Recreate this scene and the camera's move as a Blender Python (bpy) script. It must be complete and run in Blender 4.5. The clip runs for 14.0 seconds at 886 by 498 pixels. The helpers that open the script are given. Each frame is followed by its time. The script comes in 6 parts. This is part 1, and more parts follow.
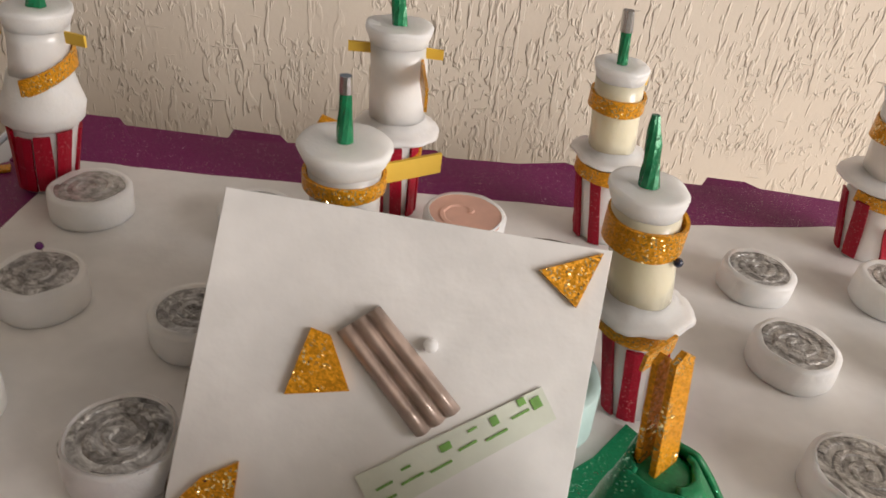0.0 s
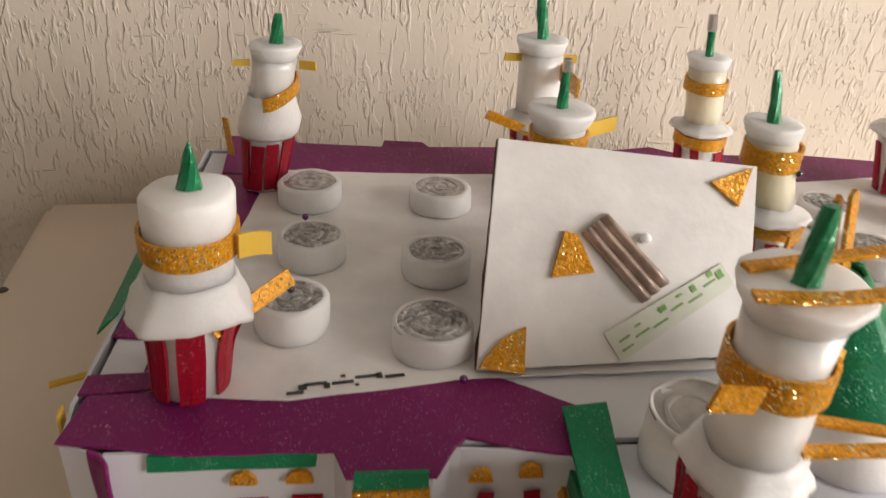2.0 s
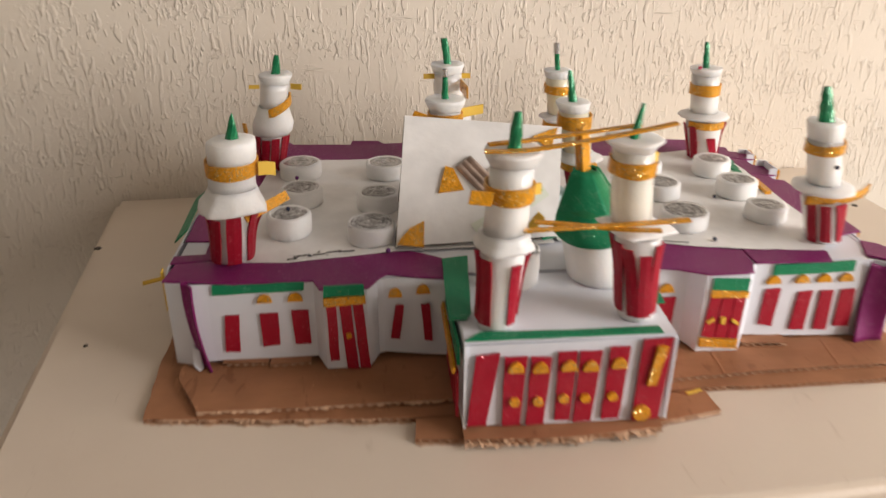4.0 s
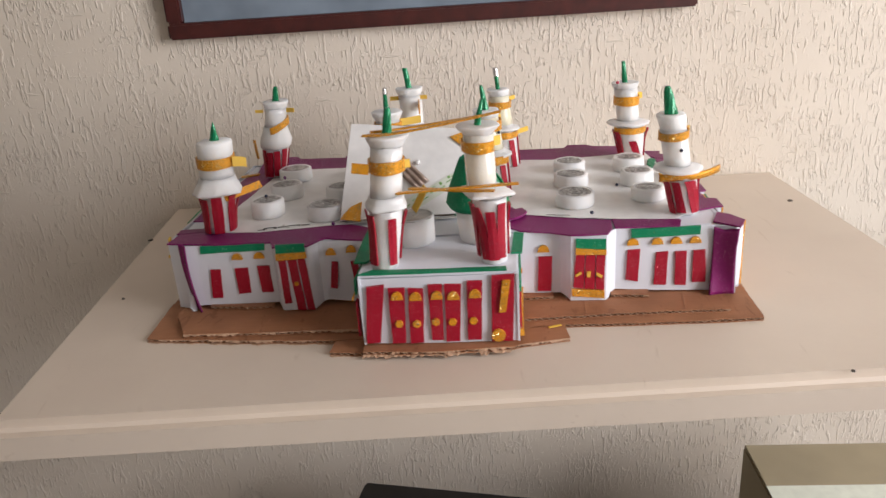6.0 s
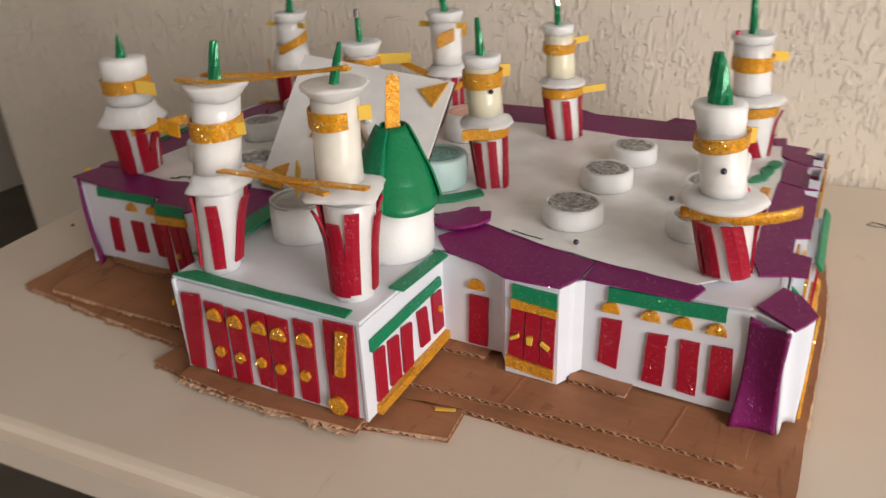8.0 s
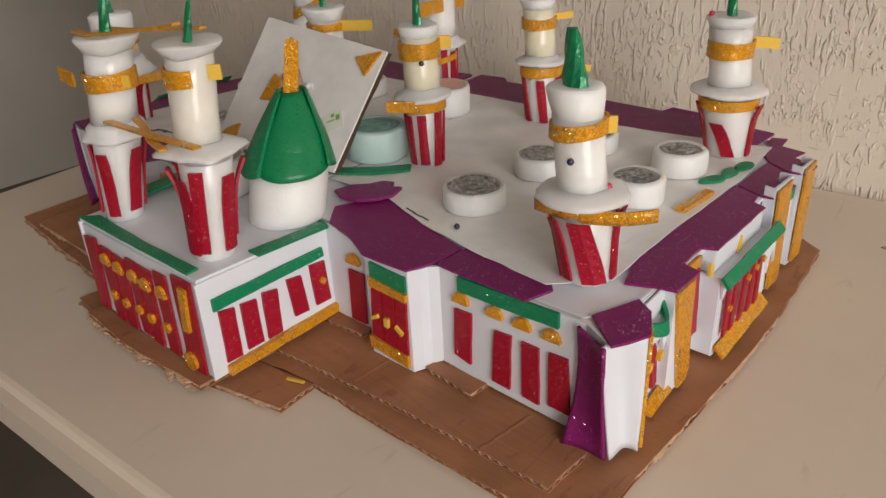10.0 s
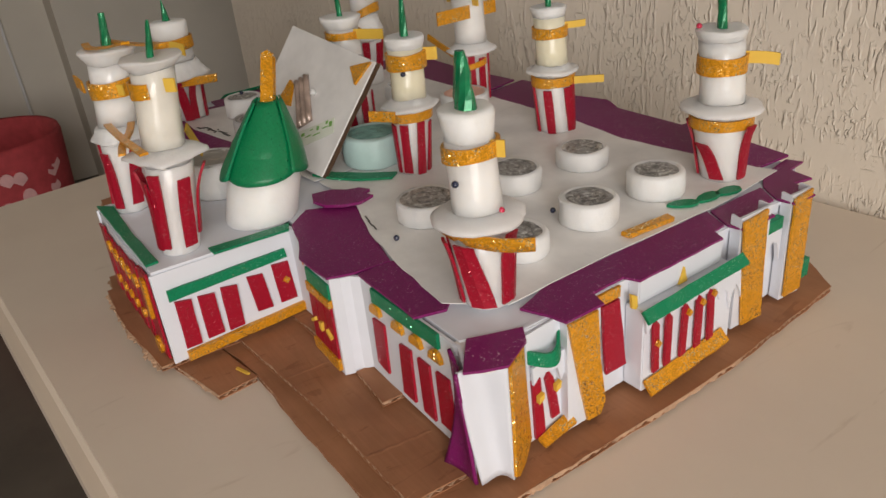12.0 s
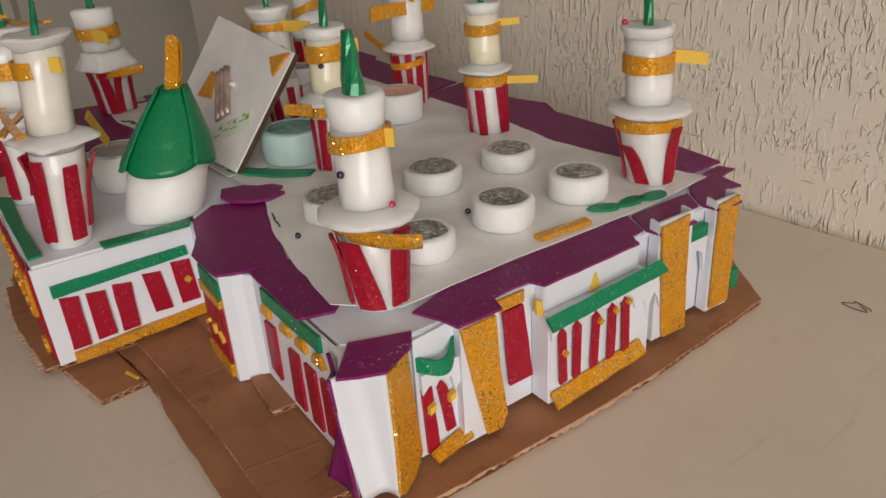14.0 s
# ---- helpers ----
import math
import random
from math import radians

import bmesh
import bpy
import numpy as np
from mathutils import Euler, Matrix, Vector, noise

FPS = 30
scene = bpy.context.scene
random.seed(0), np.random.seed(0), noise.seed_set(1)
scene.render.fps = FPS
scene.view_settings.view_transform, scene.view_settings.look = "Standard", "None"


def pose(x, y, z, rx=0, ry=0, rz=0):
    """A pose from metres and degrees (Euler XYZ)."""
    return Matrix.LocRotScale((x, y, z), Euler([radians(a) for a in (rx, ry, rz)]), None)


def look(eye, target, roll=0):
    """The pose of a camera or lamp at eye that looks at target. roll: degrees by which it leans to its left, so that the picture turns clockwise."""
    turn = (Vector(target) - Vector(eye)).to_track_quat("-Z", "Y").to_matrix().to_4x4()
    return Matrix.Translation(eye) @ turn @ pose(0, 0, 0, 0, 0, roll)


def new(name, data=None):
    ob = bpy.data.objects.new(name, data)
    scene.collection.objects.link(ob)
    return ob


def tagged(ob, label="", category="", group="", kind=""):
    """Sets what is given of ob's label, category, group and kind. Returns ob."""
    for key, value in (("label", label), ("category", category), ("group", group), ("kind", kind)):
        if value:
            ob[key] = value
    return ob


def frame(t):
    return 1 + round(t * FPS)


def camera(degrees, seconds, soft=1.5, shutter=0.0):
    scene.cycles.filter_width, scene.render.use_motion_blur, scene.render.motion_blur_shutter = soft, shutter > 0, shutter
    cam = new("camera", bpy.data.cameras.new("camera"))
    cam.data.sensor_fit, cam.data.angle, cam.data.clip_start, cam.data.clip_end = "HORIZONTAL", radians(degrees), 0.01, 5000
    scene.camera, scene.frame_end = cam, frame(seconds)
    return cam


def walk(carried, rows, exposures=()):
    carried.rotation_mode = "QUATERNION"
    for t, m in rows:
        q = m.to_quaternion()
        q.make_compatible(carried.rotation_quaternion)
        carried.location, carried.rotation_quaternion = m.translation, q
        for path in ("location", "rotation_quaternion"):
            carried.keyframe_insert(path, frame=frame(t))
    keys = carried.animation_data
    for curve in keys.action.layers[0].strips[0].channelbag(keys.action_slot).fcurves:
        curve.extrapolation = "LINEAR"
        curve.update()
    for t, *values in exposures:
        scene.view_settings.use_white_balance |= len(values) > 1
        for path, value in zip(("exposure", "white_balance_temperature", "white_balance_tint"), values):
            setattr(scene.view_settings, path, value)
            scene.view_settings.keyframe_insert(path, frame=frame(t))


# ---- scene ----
cam = camera(61.5, 14.0, soft=1.5, shutter=0.4)
PATH = [
    (0, (-0.0366, -0.1196, 0.3298), (0.0791, 1.5349, -0.788), 7.31),
    (0.5, (-0.0586, -0.1244, 0.3347), (0.0465, 1.5515, -0.7518), 5.13),
    (1, (-0.1043, -0.1583, 0.3367), (-0.0454, 1.5545, -0.6943), 5.18),
    (1.5, (-0.147, -0.194, 0.3324), (-0.0227, 1.5509, -0.6371), 3.83),
    (2, (-0.164, -0.2485, 0.329), (0.0146, 1.4846, -0.6529), 3.41),
    (2.5, (-0.1668, -0.2938, 0.3324), (0.0589, 1.4493, -0.6219), 3.65),
    (3, (-0.1767, -0.3434, 0.3361), (0.0827, 1.395, -0.6183), 2.97),
    (3.5, (-0.177, -0.4077, 0.3503), (0.1146, 1.3478, -0.5625), 3.02),
    (4, (-0.1241, -0.5462, 0.3692), (0.0357, 1.2544, -0.4867), 0.35),
    (4.2, (-0.097, -0.6218, 0.3762), (0.0025, 1.1893, -0.4665), -0.71),
    (6.3, (0.1189, -0.7602, 0.359), (-0.0901, 1.0947, -0.359), -3.09),
    (6.5, (0.1583, -0.696, 0.3524), (-0.1096, 1.1227, -0.4353), -2.33),
    (7, (0.227, -0.5627, 0.3352), (-0.1401, 1.1769, -0.5809), -2.90),
    (7.5, (0.2649, -0.4964, 0.3297), (-0.2373, 1.2374, -0.5315), -5.71),
    (8, (0.3171, -0.4147, 0.3243), (-0.5381, 1.1572, -0.5689), -2.60),
    (8.5, (0.3856, -0.3762, 0.3203), (-0.6794, 1.0668, -0.565), -2.17),
    (9, (0.4344, -0.3546, 0.3184), (-0.7122, 1.0446, -0.5345), -2.33),
    (9.2, (0.4512, -0.3451, 0.3148), (-0.695, 1.0515, -0.5429), -2.94),
    (11.3, (0.4872, -0.2013, 0.3038), (-0.8959, 0.8615, -0.6748), -1.68),
    (11.5, (0.5269, -0.1919, 0.3082), (-0.8954, 0.8383, -0.6489), -2.24),
    (12, (0.5742, -0.1776, 0.3142), (-0.9186, 0.7842, -0.6059), -5.75),
    (12.5, (0.5948, -0.1661, 0.311), (-0.9281, 0.8041, -0.5491), -4.27),
    (13, (0.5972, -0.1478, 0.2972), (-0.9249, 0.8133, -0.5744), -3.39),
    (13.5, (0.5928, -0.1276, 0.2888), (-0.8938, 0.8675, -0.6056), -4.21),
    (14, (0.583, -0.1262, 0.2889), (-0.8931, 0.889, -0.6002), -3.59),
]
walk(cam, [(t, look(eye, target, roll)) for t, eye, target, roll in PATH],
     [(0.0, 0.12, 6480, 10), (2.0, 0.33, 6550, 10), (3.0, 0.42, 6560, 10), (4.2, 0.30, 6500, 10), (6.3, 0.24, 5950, 10), (6.5, 0.24, 6000, 10), (7.5, 0.05, 6250, 10),
      (8.0, -0.10, 6350, 9), (9.0, -0.36, 6450, 9), (11.5, -0.47, 6450, 8), (12.5, -0.45, 6450, 8), (14.0, -0.60, 6450, 8)])

# ---------------------------------------------------------------- world and light
world = bpy.data.worlds.new("daylight")
scene.world = world
world.use_nodes = True
wn = world.node_tree.nodes
sky = wn.new("ShaderNodeTexSky")
sky.sky_type = "NISHITA"
sky.sun_disc = False
sky.sun_elevation, sky.sun_rotation = radians(38), radians(140)
wn["Background"].inputs[1].default_value = 0.10
world.node_tree.links.new(sky.outputs[0], wn["Background"].inputs[0])


def window_lamp(name, centre, target, w, h, watts, colour):
    lamp = bpy.data.lights.new(name, "AREA")
    lamp.shape, lamp.size, lamp.size_y = "RECTANGLE", w, h
    lamp.energy, lamp.color = watts, colour
    ob = new(name, lamp)
    ob.matrix_world = look(centre, target)
    return ob


# daylight that enters by the window in the right-hand wall
window_lamp("window_light", (2.28, -1.10, 0.75), (0.0, -0.50, 0.30), 1.45, 1.55, 70.0, (1.0, 0.915, 0.855))


# ---------------------------------------------------------------- materials
def nodes_of(name, rough=0.6, metal=0.0):
    m = bpy.data.materials.new(name)
    m.use_nodes = True
    n, l = m.node_tree.nodes, m.node_tree.links
    b = n["Principled BSDF"]
    b.inputs["Roughness"].default_value = rough
    b.inputs["Metallic"].default_value = metal
    co = n.new("ShaderNodeTexCoord")
    return m, n, l, b, co


def noise_node(n, l, co, scale, detail=4.0, rough=0.55, stretch=None, distort=0.0):
    t = n.new("ShaderNodeTexNoise")
    t.inputs["Scale"].default_value = scale
    t.inputs["Detail"].default_value = detail
    t.inputs["Roughness"].default_value = rough
    t.inputs["Distortion"].default_value = distort
    if stretch:
        mp = n.new("ShaderNodeMapping")
        mp.inputs["Scale"].default_value = stretch
        l.new(co.outputs["Object"], mp.inputs["Vector"])
        l.new(mp.outputs[0], t.inputs["Vector"])
    else:
        l.new(co.outputs["Object"], t.inputs["Vector"])
    return t


def ramp_node(n, l, src, stops):
    r = n.new("ShaderNodeValToRGB")
    el = r.color_ramp.elements
    while len(el) < len(stops):
        el.new(0.5)
    for e, (p, c) in zip(el, stops):
        e.position, e.color = p, (*c, 1) if len(c) == 3 else c
    l.new(src, r.inputs[0])
    return r


def bump_node(n, l, b, src, dist, strength=1.0, prior=None):
    u = n.new("ShaderNodeBump")
    u.inputs["Strength"].default_value = strength
    u.inputs["Distance"].default_value = dist
    l.new(src, u.inputs["Height"])
    if prior:
        l.new(prior.outputs[0], u.inputs["Normal"])
    l.new(u.outputs[0], b.inputs["Normal"])
    return u


def scaled(c, k):
    return tuple(min(1.0, v * k) for v in c)


def plain_mat(name, colour, rough=0.6, metal=0.0, vary=0.12, scale=25.0, grain=300.0, relief=0.0002, coat=0.0, sss=0.0):
    """Painted or raw surface with cloudy variation, fine grain and a little relief."""
    m, n, l, b, co = nodes_of(name, rough, metal)
    big = noise_node(n, l, co, scale, 3.0)
    r = ramp_node(n, l, big.outputs[0], [(0.3, scaled(colour, 1 - vary)), (0.7, scaled(colour, 1 + vary * 0.5))])
    l.new(r.outputs[0], b.inputs["Base Color"])
    fine = noise_node(n, l, co, grain, 3.0)
    bump_node(n, l, b, fine.outputs[0], relief, 0.6)
    b.inputs["Coat Weight"].default_value = coat
    b.inputs["Coat Roughness"].default_value = 0.25
    if sss:
        b.inputs["Subsurface Weight"].default_value = sss
        b.inputs["Subsurface Radius"].default_value = (1.0, 0.95, 0.9)
        b.inputs["Subsurface Scale"].default_value = 0.019
    return m


def glitter_mat(name, colour, spark, share=0.06, grain=1700.0, rough=0.42, metal=0.0, grainy=0.15, relief=0.0002, tilt=0.16, sheen=0.3):
    """Craft foam with glitter: coloured sheet, tiny flakes, some of which flash."""
    m, n, l, b, co = nodes_of(name, rough, metal)
    b.inputs["Specular IOR Level"].default_value = sheen
    cells = n.new("ShaderNodeTexVoronoi")
    cells.inputs["Scale"].default_value = grain
    l.new(co.outputs["Object"], cells.inputs["Vector"])
    sep = n.new("ShaderNodeSeparateColor")
    l.new(cells.outputs["Color"], sep.inputs[0])
    tone = ramp_node(n, l, sep.outputs[0], [(0.0, scaled(colour, 1 - grainy)), (1.0, scaled(colour, 1 + grainy))])
    flake = ramp_node(n, l, sep.outputs[1], [(1 - share - 0.02, (0, 0, 0)), (1 - share, (1, 1, 1))])
    patch = noise_node(n, l, co, 60.0, 2.0)
    where = ramp_node(n, l, patch.outputs[0], [(0.42, (0, 0, 0)), (0.58, (1, 1, 1))])
    mul = n.new("ShaderNodeMath")
    mul.operation = "MULTIPLY"
    l.new(flake.outputs[0], mul.inputs[0])
    l.new(where.outputs[0], mul.inputs[1])
    mix = n.new("ShaderNodeMix")
    mix.data_type = "RGBA"
    l.new(mul.outputs[0], mix.inputs[0])
    l.new(tone.outputs[0], mix.inputs[6])
    mix.inputs[7].default_value = (*spark, 1)
    l.new(mix.outputs[2], b.inputs["Base Color"])
    rr = n.new("ShaderNodeMapRange")
    rr.inputs[3].default_value, rr.inputs[4].default_value = rough, 0.12
    l.new(mul.outputs[0], rr.inputs[0])
    l.new(rr.outputs[0], b.inputs["Roughness"])
    # each flake lies at its own slant, so single flakes flash
    base = bump_node(n, l, b, sep.outputs[2], relief, 0.7)
    half = n.new("ShaderNodeVectorMath")
    half.operation = "SUBTRACT"
    half.inputs[1].default_value = (0.5, 0.5, 0.5)
    l.new(cells.outputs["Color"], half.inputs[0])
    slant = n.new("ShaderNodeVectorMath")
    slant.operation = "SCALE"
    l.new(half.outputs[0], slant.inputs[0])
    much = n.new("ShaderNodeMapRange")
    much.inputs[3].default_value, much.inputs[4].default_value = tilt, 1.5
    l.new(mul.outputs[0], much.inputs[0])
    l.new(much.outputs[0], slant.inputs["Scale"])
    add = n.new("ShaderNodeVectorMath")
    add.operation = "ADD"
    l.new(base.outputs[0], add.inputs[0])
    l.new(slant.outputs[0], add.inputs[1])
    unit = n.new("ShaderNodeVectorMath")
    unit.operation = "NORMALIZE"
    l.new(add.outputs[0], unit.inputs[0])
    l.new(unit.outputs[0], b.inputs["Normal"])
    shine = n.new("ShaderNodeMapRange")
    shine.inputs[3].default_value, shine.inputs[4].default_value = metal, 0.9
    l.new(mul.outputs[0], shine.inputs[0])
    l.new(shine.outputs[0], b.inputs["Metallic"])
    return m


def plaster_mat():
    """Cream plaster with raised strokes: upright beads of uneven length, crumbs between them, a fine sandy skin."""
    m, n, l, b, co = nodes_of("scratched_plaster", 0.68)

    def beads(stretch, low, high, distort):
        t = noise_node(n, l, co, 1.0, 2.0, 0.45, stretch, distort)
        return ramp_node(n, l, t.outputs[0], [(low, (0, 0, 0)), (high, (1, 1, 1))])

    def joined(a, c, how):
        q = n.new("ShaderNodeMath")
        q.operation = how
        l.new(a.outputs[0], q.inputs[0])
        l.new(c.outputs[0], q.inputs[1])
        return q

    tall = beads((195.0, 60.0, 43.0), 0.555, 0.635, 0.18)
    where = beads((10.0, 9.0, 11.0), 0.36, 0.52, 0.5)
    crumbs = beads((240.0, 90.0, 130.0), 0.56, 0.68, 0.6)
    where2 = beads((13.0, 9.0, 22.0), 0.46, 0.60, 0.4)
    level = beads((26.0, 40.0, 230.0), 0.70, 0.80, 0.4)
    height = joined(joined(tall, where, "MULTIPLY"), joined(crumbs, where2, "MULTIPLY"), "MAXIMUM")
    height = joined(height, level, "MAXIMUM")
    first = bump_node(n, l, b, height.outputs[0], 0.0019, 0.8)
    sand = noise_node(n, l, co, 130.0, 4.0)
    bump_node(n, l, b, sand.outputs[0], 0.0006, 0.45, first)
    tone = noise_node(n, l, co, 3.0, 4.0)
    r = ramp_node(n, l, tone.outputs[0], [(0.3, (0.74, 0.66, 0.555)), (0.7, (0.81, 0.735, 0.63))])
    l.new(r.outputs[0], b.inputs["Base Color"])
    return m


def cardboard_mat():
    m, n, l, b, co = nodes_of("brown_cardboard", 0.75)
    lines = noise_node(n, l, co, 1.0, 2.0, 0.5, (14.0, 380.0, 10.0))
    blot = noise_node(n, l, co, 22.0, 4.0)
    r1 = ramp_node(n, l, blot.outputs[0], [(0.3, (0.30, 0.130, 0.058)), (0.7, (0.42, 0.190, 0.090))])
    r2 = ramp_node(n, l, lines.outputs[0], [(0.3, (0.93, 0.93, 0.93)), (0.7, (1, 1, 1))])
    mix = n.new("ShaderNodeMix")
    mix.data_type, mix.blend_type = "RGBA", "MULTIPLY"
    mix.inputs[0].default_value = 1.0
    l.new(r1.outputs[0], mix.inputs[6])
    l.new(r2.outputs[0], mix.inputs[7])
    l.new(mix.outputs[2], b.inputs["Base Color"])
    mark = noise_node(n, l, co, 1.0, 4.0, 0.62, (60.0, 16.0, 30.0), 1.8)
    r3 = ramp_node(n, l, mark.outputs[0], [(0.34, (0.78, 0.75, 0.73)), (0.39, (1, 1, 1)), (0.66, (1, 1, 1)), (0.72, (1.35, 1.4, 1.45))])
    mix2 = n.new("ShaderNodeMix")
    mix2.data_type, mix2.blend_type = "RGBA", "MULTIPLY"
    mix2.inputs[0].default_value = 1.0
    l.new(mix.outputs[2], mix2.inputs[6])
    l.new(r3.outputs[0], mix2.inputs[7])
    l.new(mix2.outputs[2], b.inputs["Base Color"])
    sag = noise_node(n, l, co, 1.0, 2.0, 0.5, (18.0, 120.0, 10.0))
    first = bump_node(n, l, b, sag.outputs[0], 0.0010, 0.5)
    bump_node(n, l, b, lines.outputs[0], 0.0003, 0.5, first)
    return m


def table_mat():
    """Cream-painted board with faint cloudy wear, scuffs and brush grain."""
    m, n, l, b, co = nodes_of("cream_painted_board", 0.45)
    cloud = noise_node(n, l, co, 4.0, 5.0)
    r = ramp_node(n, l, cloud.outputs[0], [(0.3, (0.67, 0.57, 0.47)), (0.7, (0.75, 0.65, 0.54))])
    scuff = noise_node(n, l, co, 1.0, 4.0, 0.6, (30.0, 6.0, 30.0), 1.5)
    r2 = ramp_node(n, l, scuff.outputs[0], [(0.66, (1, 1, 1)), (0.72, (0.90, 0.88, 0.86))])
    mix = n.new("ShaderNodeMix")
    mix.data_type, mix.blend_type = "RGBA", "MULTIPLY"
    mix.inputs[0].default_value = 1.0
    l.new(r.outputs[0], mix.inputs[6])
    l.new(r2.outputs[0], mix.inputs[7])
    l.new(mix.outputs[2], b.inputs["Base Color"])
    fine = noise_node(n, l, co, 90.0, 4.0)
    bump_node(n, l, b, fine.outputs[0], 0.0005, 0.35)
    return m


def silver_scribble_mat(name, stops, metal, scale=230.0):
    """Grey glitter glue smeared in rings, with dark and bright flecks."""
    m, n, l, b, co = nodes_of(name, 0.35, metal)
    swirl = noise_node(n, l, co, scale, 5.0, 0.72, None, 1.2)
    r = ramp_node(n, l, swirl.outputs[0], stops)
    l.new(r.outputs[0], b.inputs["Base Color"])
    bump_node(n, l, b, swirl.outputs[0], 0.0012, 0.9)
    return m


PLASTER = plaster_mat()
TABLE = table_mat()
CARD = cardboard_mat()
# near-black brown: painted shade inside the cut boards, and the leaning board's dark backing
CORE = plain_mat("shade_core_dark_backing", (0.075, 0.040, 0.020), 0.85, vary=0.25, scale=90)
PAPER = plain_mat("white_craft_foam", (0.735, 0.76, 0.825), 0.55, vary=0.05, scale=18, grain=500, relief=0.0001)
SHEET = plain_mat("white_roof_paper", (0.84, 0.83, 0.82), 0.40, vary=0.14, scale=24, grain=90, relief=0.0006)
FOAM = plain_mat("white_packing_foam", (0.90, 0.895, 0.875), 0.5, vary=0.04, scale=60, grain=420, relief=0.0005, coat=0.15, sss=1.0)
CUP = plain_mat("glossy_white_foam_roll", (0.90, 0.885, 0.86), 0.28, vary=0.05, scale=50, grain=160, relief=0.0005, coat=0.5, sss=0.9)
YELLOWED = plain_mat("taped_cream_foam_roll", (0.86, 0.80, 0.60), 0.25, vary=0.05, scale=60, grain=160, relief=0.0004, coat=0.6, sss=0.4)
CREAM = plain_mat("clear_taped_cream_foam", (0.84, 0.805, 0.72), 0.2, vary=0.06, scale=60, grain=140, relief=0.0006, coat=0.7, sss=0.7)
RED = glitter_mat("red_glitter_foam", (0.36, 0.003, 0.022), (1.0, 0.42, 0.45), 0.030, 1800)
GREEN = glitter_mat("green_glitter_foam", (0.004, 0.22, 0.095), (0.45, 0.95, 0.68), 0.045, 1800)
HOOD = glitter_mat("green_dome_foam", (0.003, 0.20, 0.072), (0.10, 0.45, 0.25), 0.010, 1200, 0.33, tilt=0.05, sheen=0.5)
PURPLE = glitter_mat("purple_glitter_foam", (0.205, 0.010, 0.118), (0.90, 0.55, 0.82), 0.024, 1800)
GOLD = glitter_mat("gold_glitter_foam", (0.72, 0.315, 0.014), (1.0, 0.86, 0.45), 0.17, 1300, 0.32, 0.20, 0.25, 0.0004, 0.32)
GOLDBACK = plain_mat("yellow_foam_back", (0.78, 0.50, 0.06), 0.6, vary=0.06, scale=60)
FOIL = plain_mat("green_wrapping_foil", (0.005, 0.22, 0.085), 0.22, 0.25, vary=0.3, scale=120, grain=260, relief=0.0012, coat=0.4)
SILVER = silver_scribble_mat("silver_glitter_glue", [(0.30, (0.08, 0.075, 0.07)), (0.5, (0.36, 0.35, 0.34)), (0.66, (0.86, 0.86, 0.85))], 0.6, 130.0)
SMEAR = silver_scribble_mat("thin_silver_smear", [(0.34, (0.11, 0.105, 0.10)), (0.47, (0.35, 0.34, 0.33)), (0.64, (0.72, 0.72, 0.715))], 0.35, 85.0)
PALEGLUE = plain_mat("pale_glitter_glue", (0.47, 0.455, 0.44), 0.25, 0.2, vary=0.55, scale=200, grain=300, relief=0.0008, coat=0.4)
TEAL = plain_mat("pale_teal_foam", (0.50, 0.68, 0.66), 0.5, vary=0.08, scale=60, sss=0.15)
TEALTOP = plain_mat("teal_roll_end", (0.22, 0.42, 0.37), 0.5, vary=0.35, scale=120)
PINK = plain_mat("pinkish_paper", (0.80, 0.48, 0.38), 0.6, vary=0.1, scale=50)
GREYTOP = plain_mat("grey_smudged_paper", (0.42, 0.40, 0.37), 0.6, vary=0.25, scale=80)
RIBBED = plain_mat("brown_ribbed_paper", (0.50, 0.38, 0.32), 0.3, 0.25, vary=0.35, scale=70, coat=0.3)
LABEL = plain_mat("pale_green_paper", (0.72, 0.76, 0.66), 0.7, vary=0.08, scale=60)
INK = plain_mat("dark_grey_ink", (0.045, 0.045, 0.04), 0.5, vary=0.3, scale=200)
GREENINK = plain_mat("green_ink", (0.20, 0.42, 0.10), 0.5, vary=0.3, scale=200)
PINRED = plain_mat("red_pin_head", (0.55, 0.02, 0.07), 0.2, vary=0.02, coat=0.6)
PINDARK = plain_mat("dark_pin_head", (0.02, 0.025, 0.06), 0.2, vary=0.02, coat=0.6)
PINPURPLE = plain_mat("purple_pin_head", (0.13, 0.02, 0.16), 0.2, vary=0.02, coat=0.6)
STEEL = plain_mat("pin_steel", (0.6, 0.6, 0.6), 0.25, 1.0, vary=0.05)
SIDEPAINT = plain_mat("grey_beige_wall_paint", (0.72, 0.675, 0.595), 0.7, vary=0.08, scale=2.5, grain=90, relief=0.0006)
# grey for the unseen walls and ceiling, set to hold down the fill light
DIMPAINT = plain_mat("dimmed_room_paint", (0.43, 0.405, 0.37), 0.8, vary=0.04, scale=2.0)
FLOORTILE = plain_mat("grey_floor_tile", (0.115, 0.095, 0.075), 0.4, vary=0.3, scale=5.0, grain=60, relief=0.0004)
BLACK = plain_mat("matt_black_board", (0.012, 0.011, 0.011), 0.5, vary=0.3, scale=20)
CARTON = plain_mat("olive_beige_carton", (0.34, 0.29, 0.19), 0.75, vary=0.12, scale=8)
MAHOGANY = plain_mat("dark_red_wood", (0.07, 0.014, 0.012), 0.3, vary=0.35, scale=40, coat=0.4)
PICTURE = plain_mat("blue_grey_print", (0.22, 0.27, 0.33), 0.35, vary=0.35, scale=9)
BASKET = plain_mat("red_fabric", (0.46, 0.055, 0.065), 0.8, vary=0.2, scale=30, grain=500, relief=0.0008)
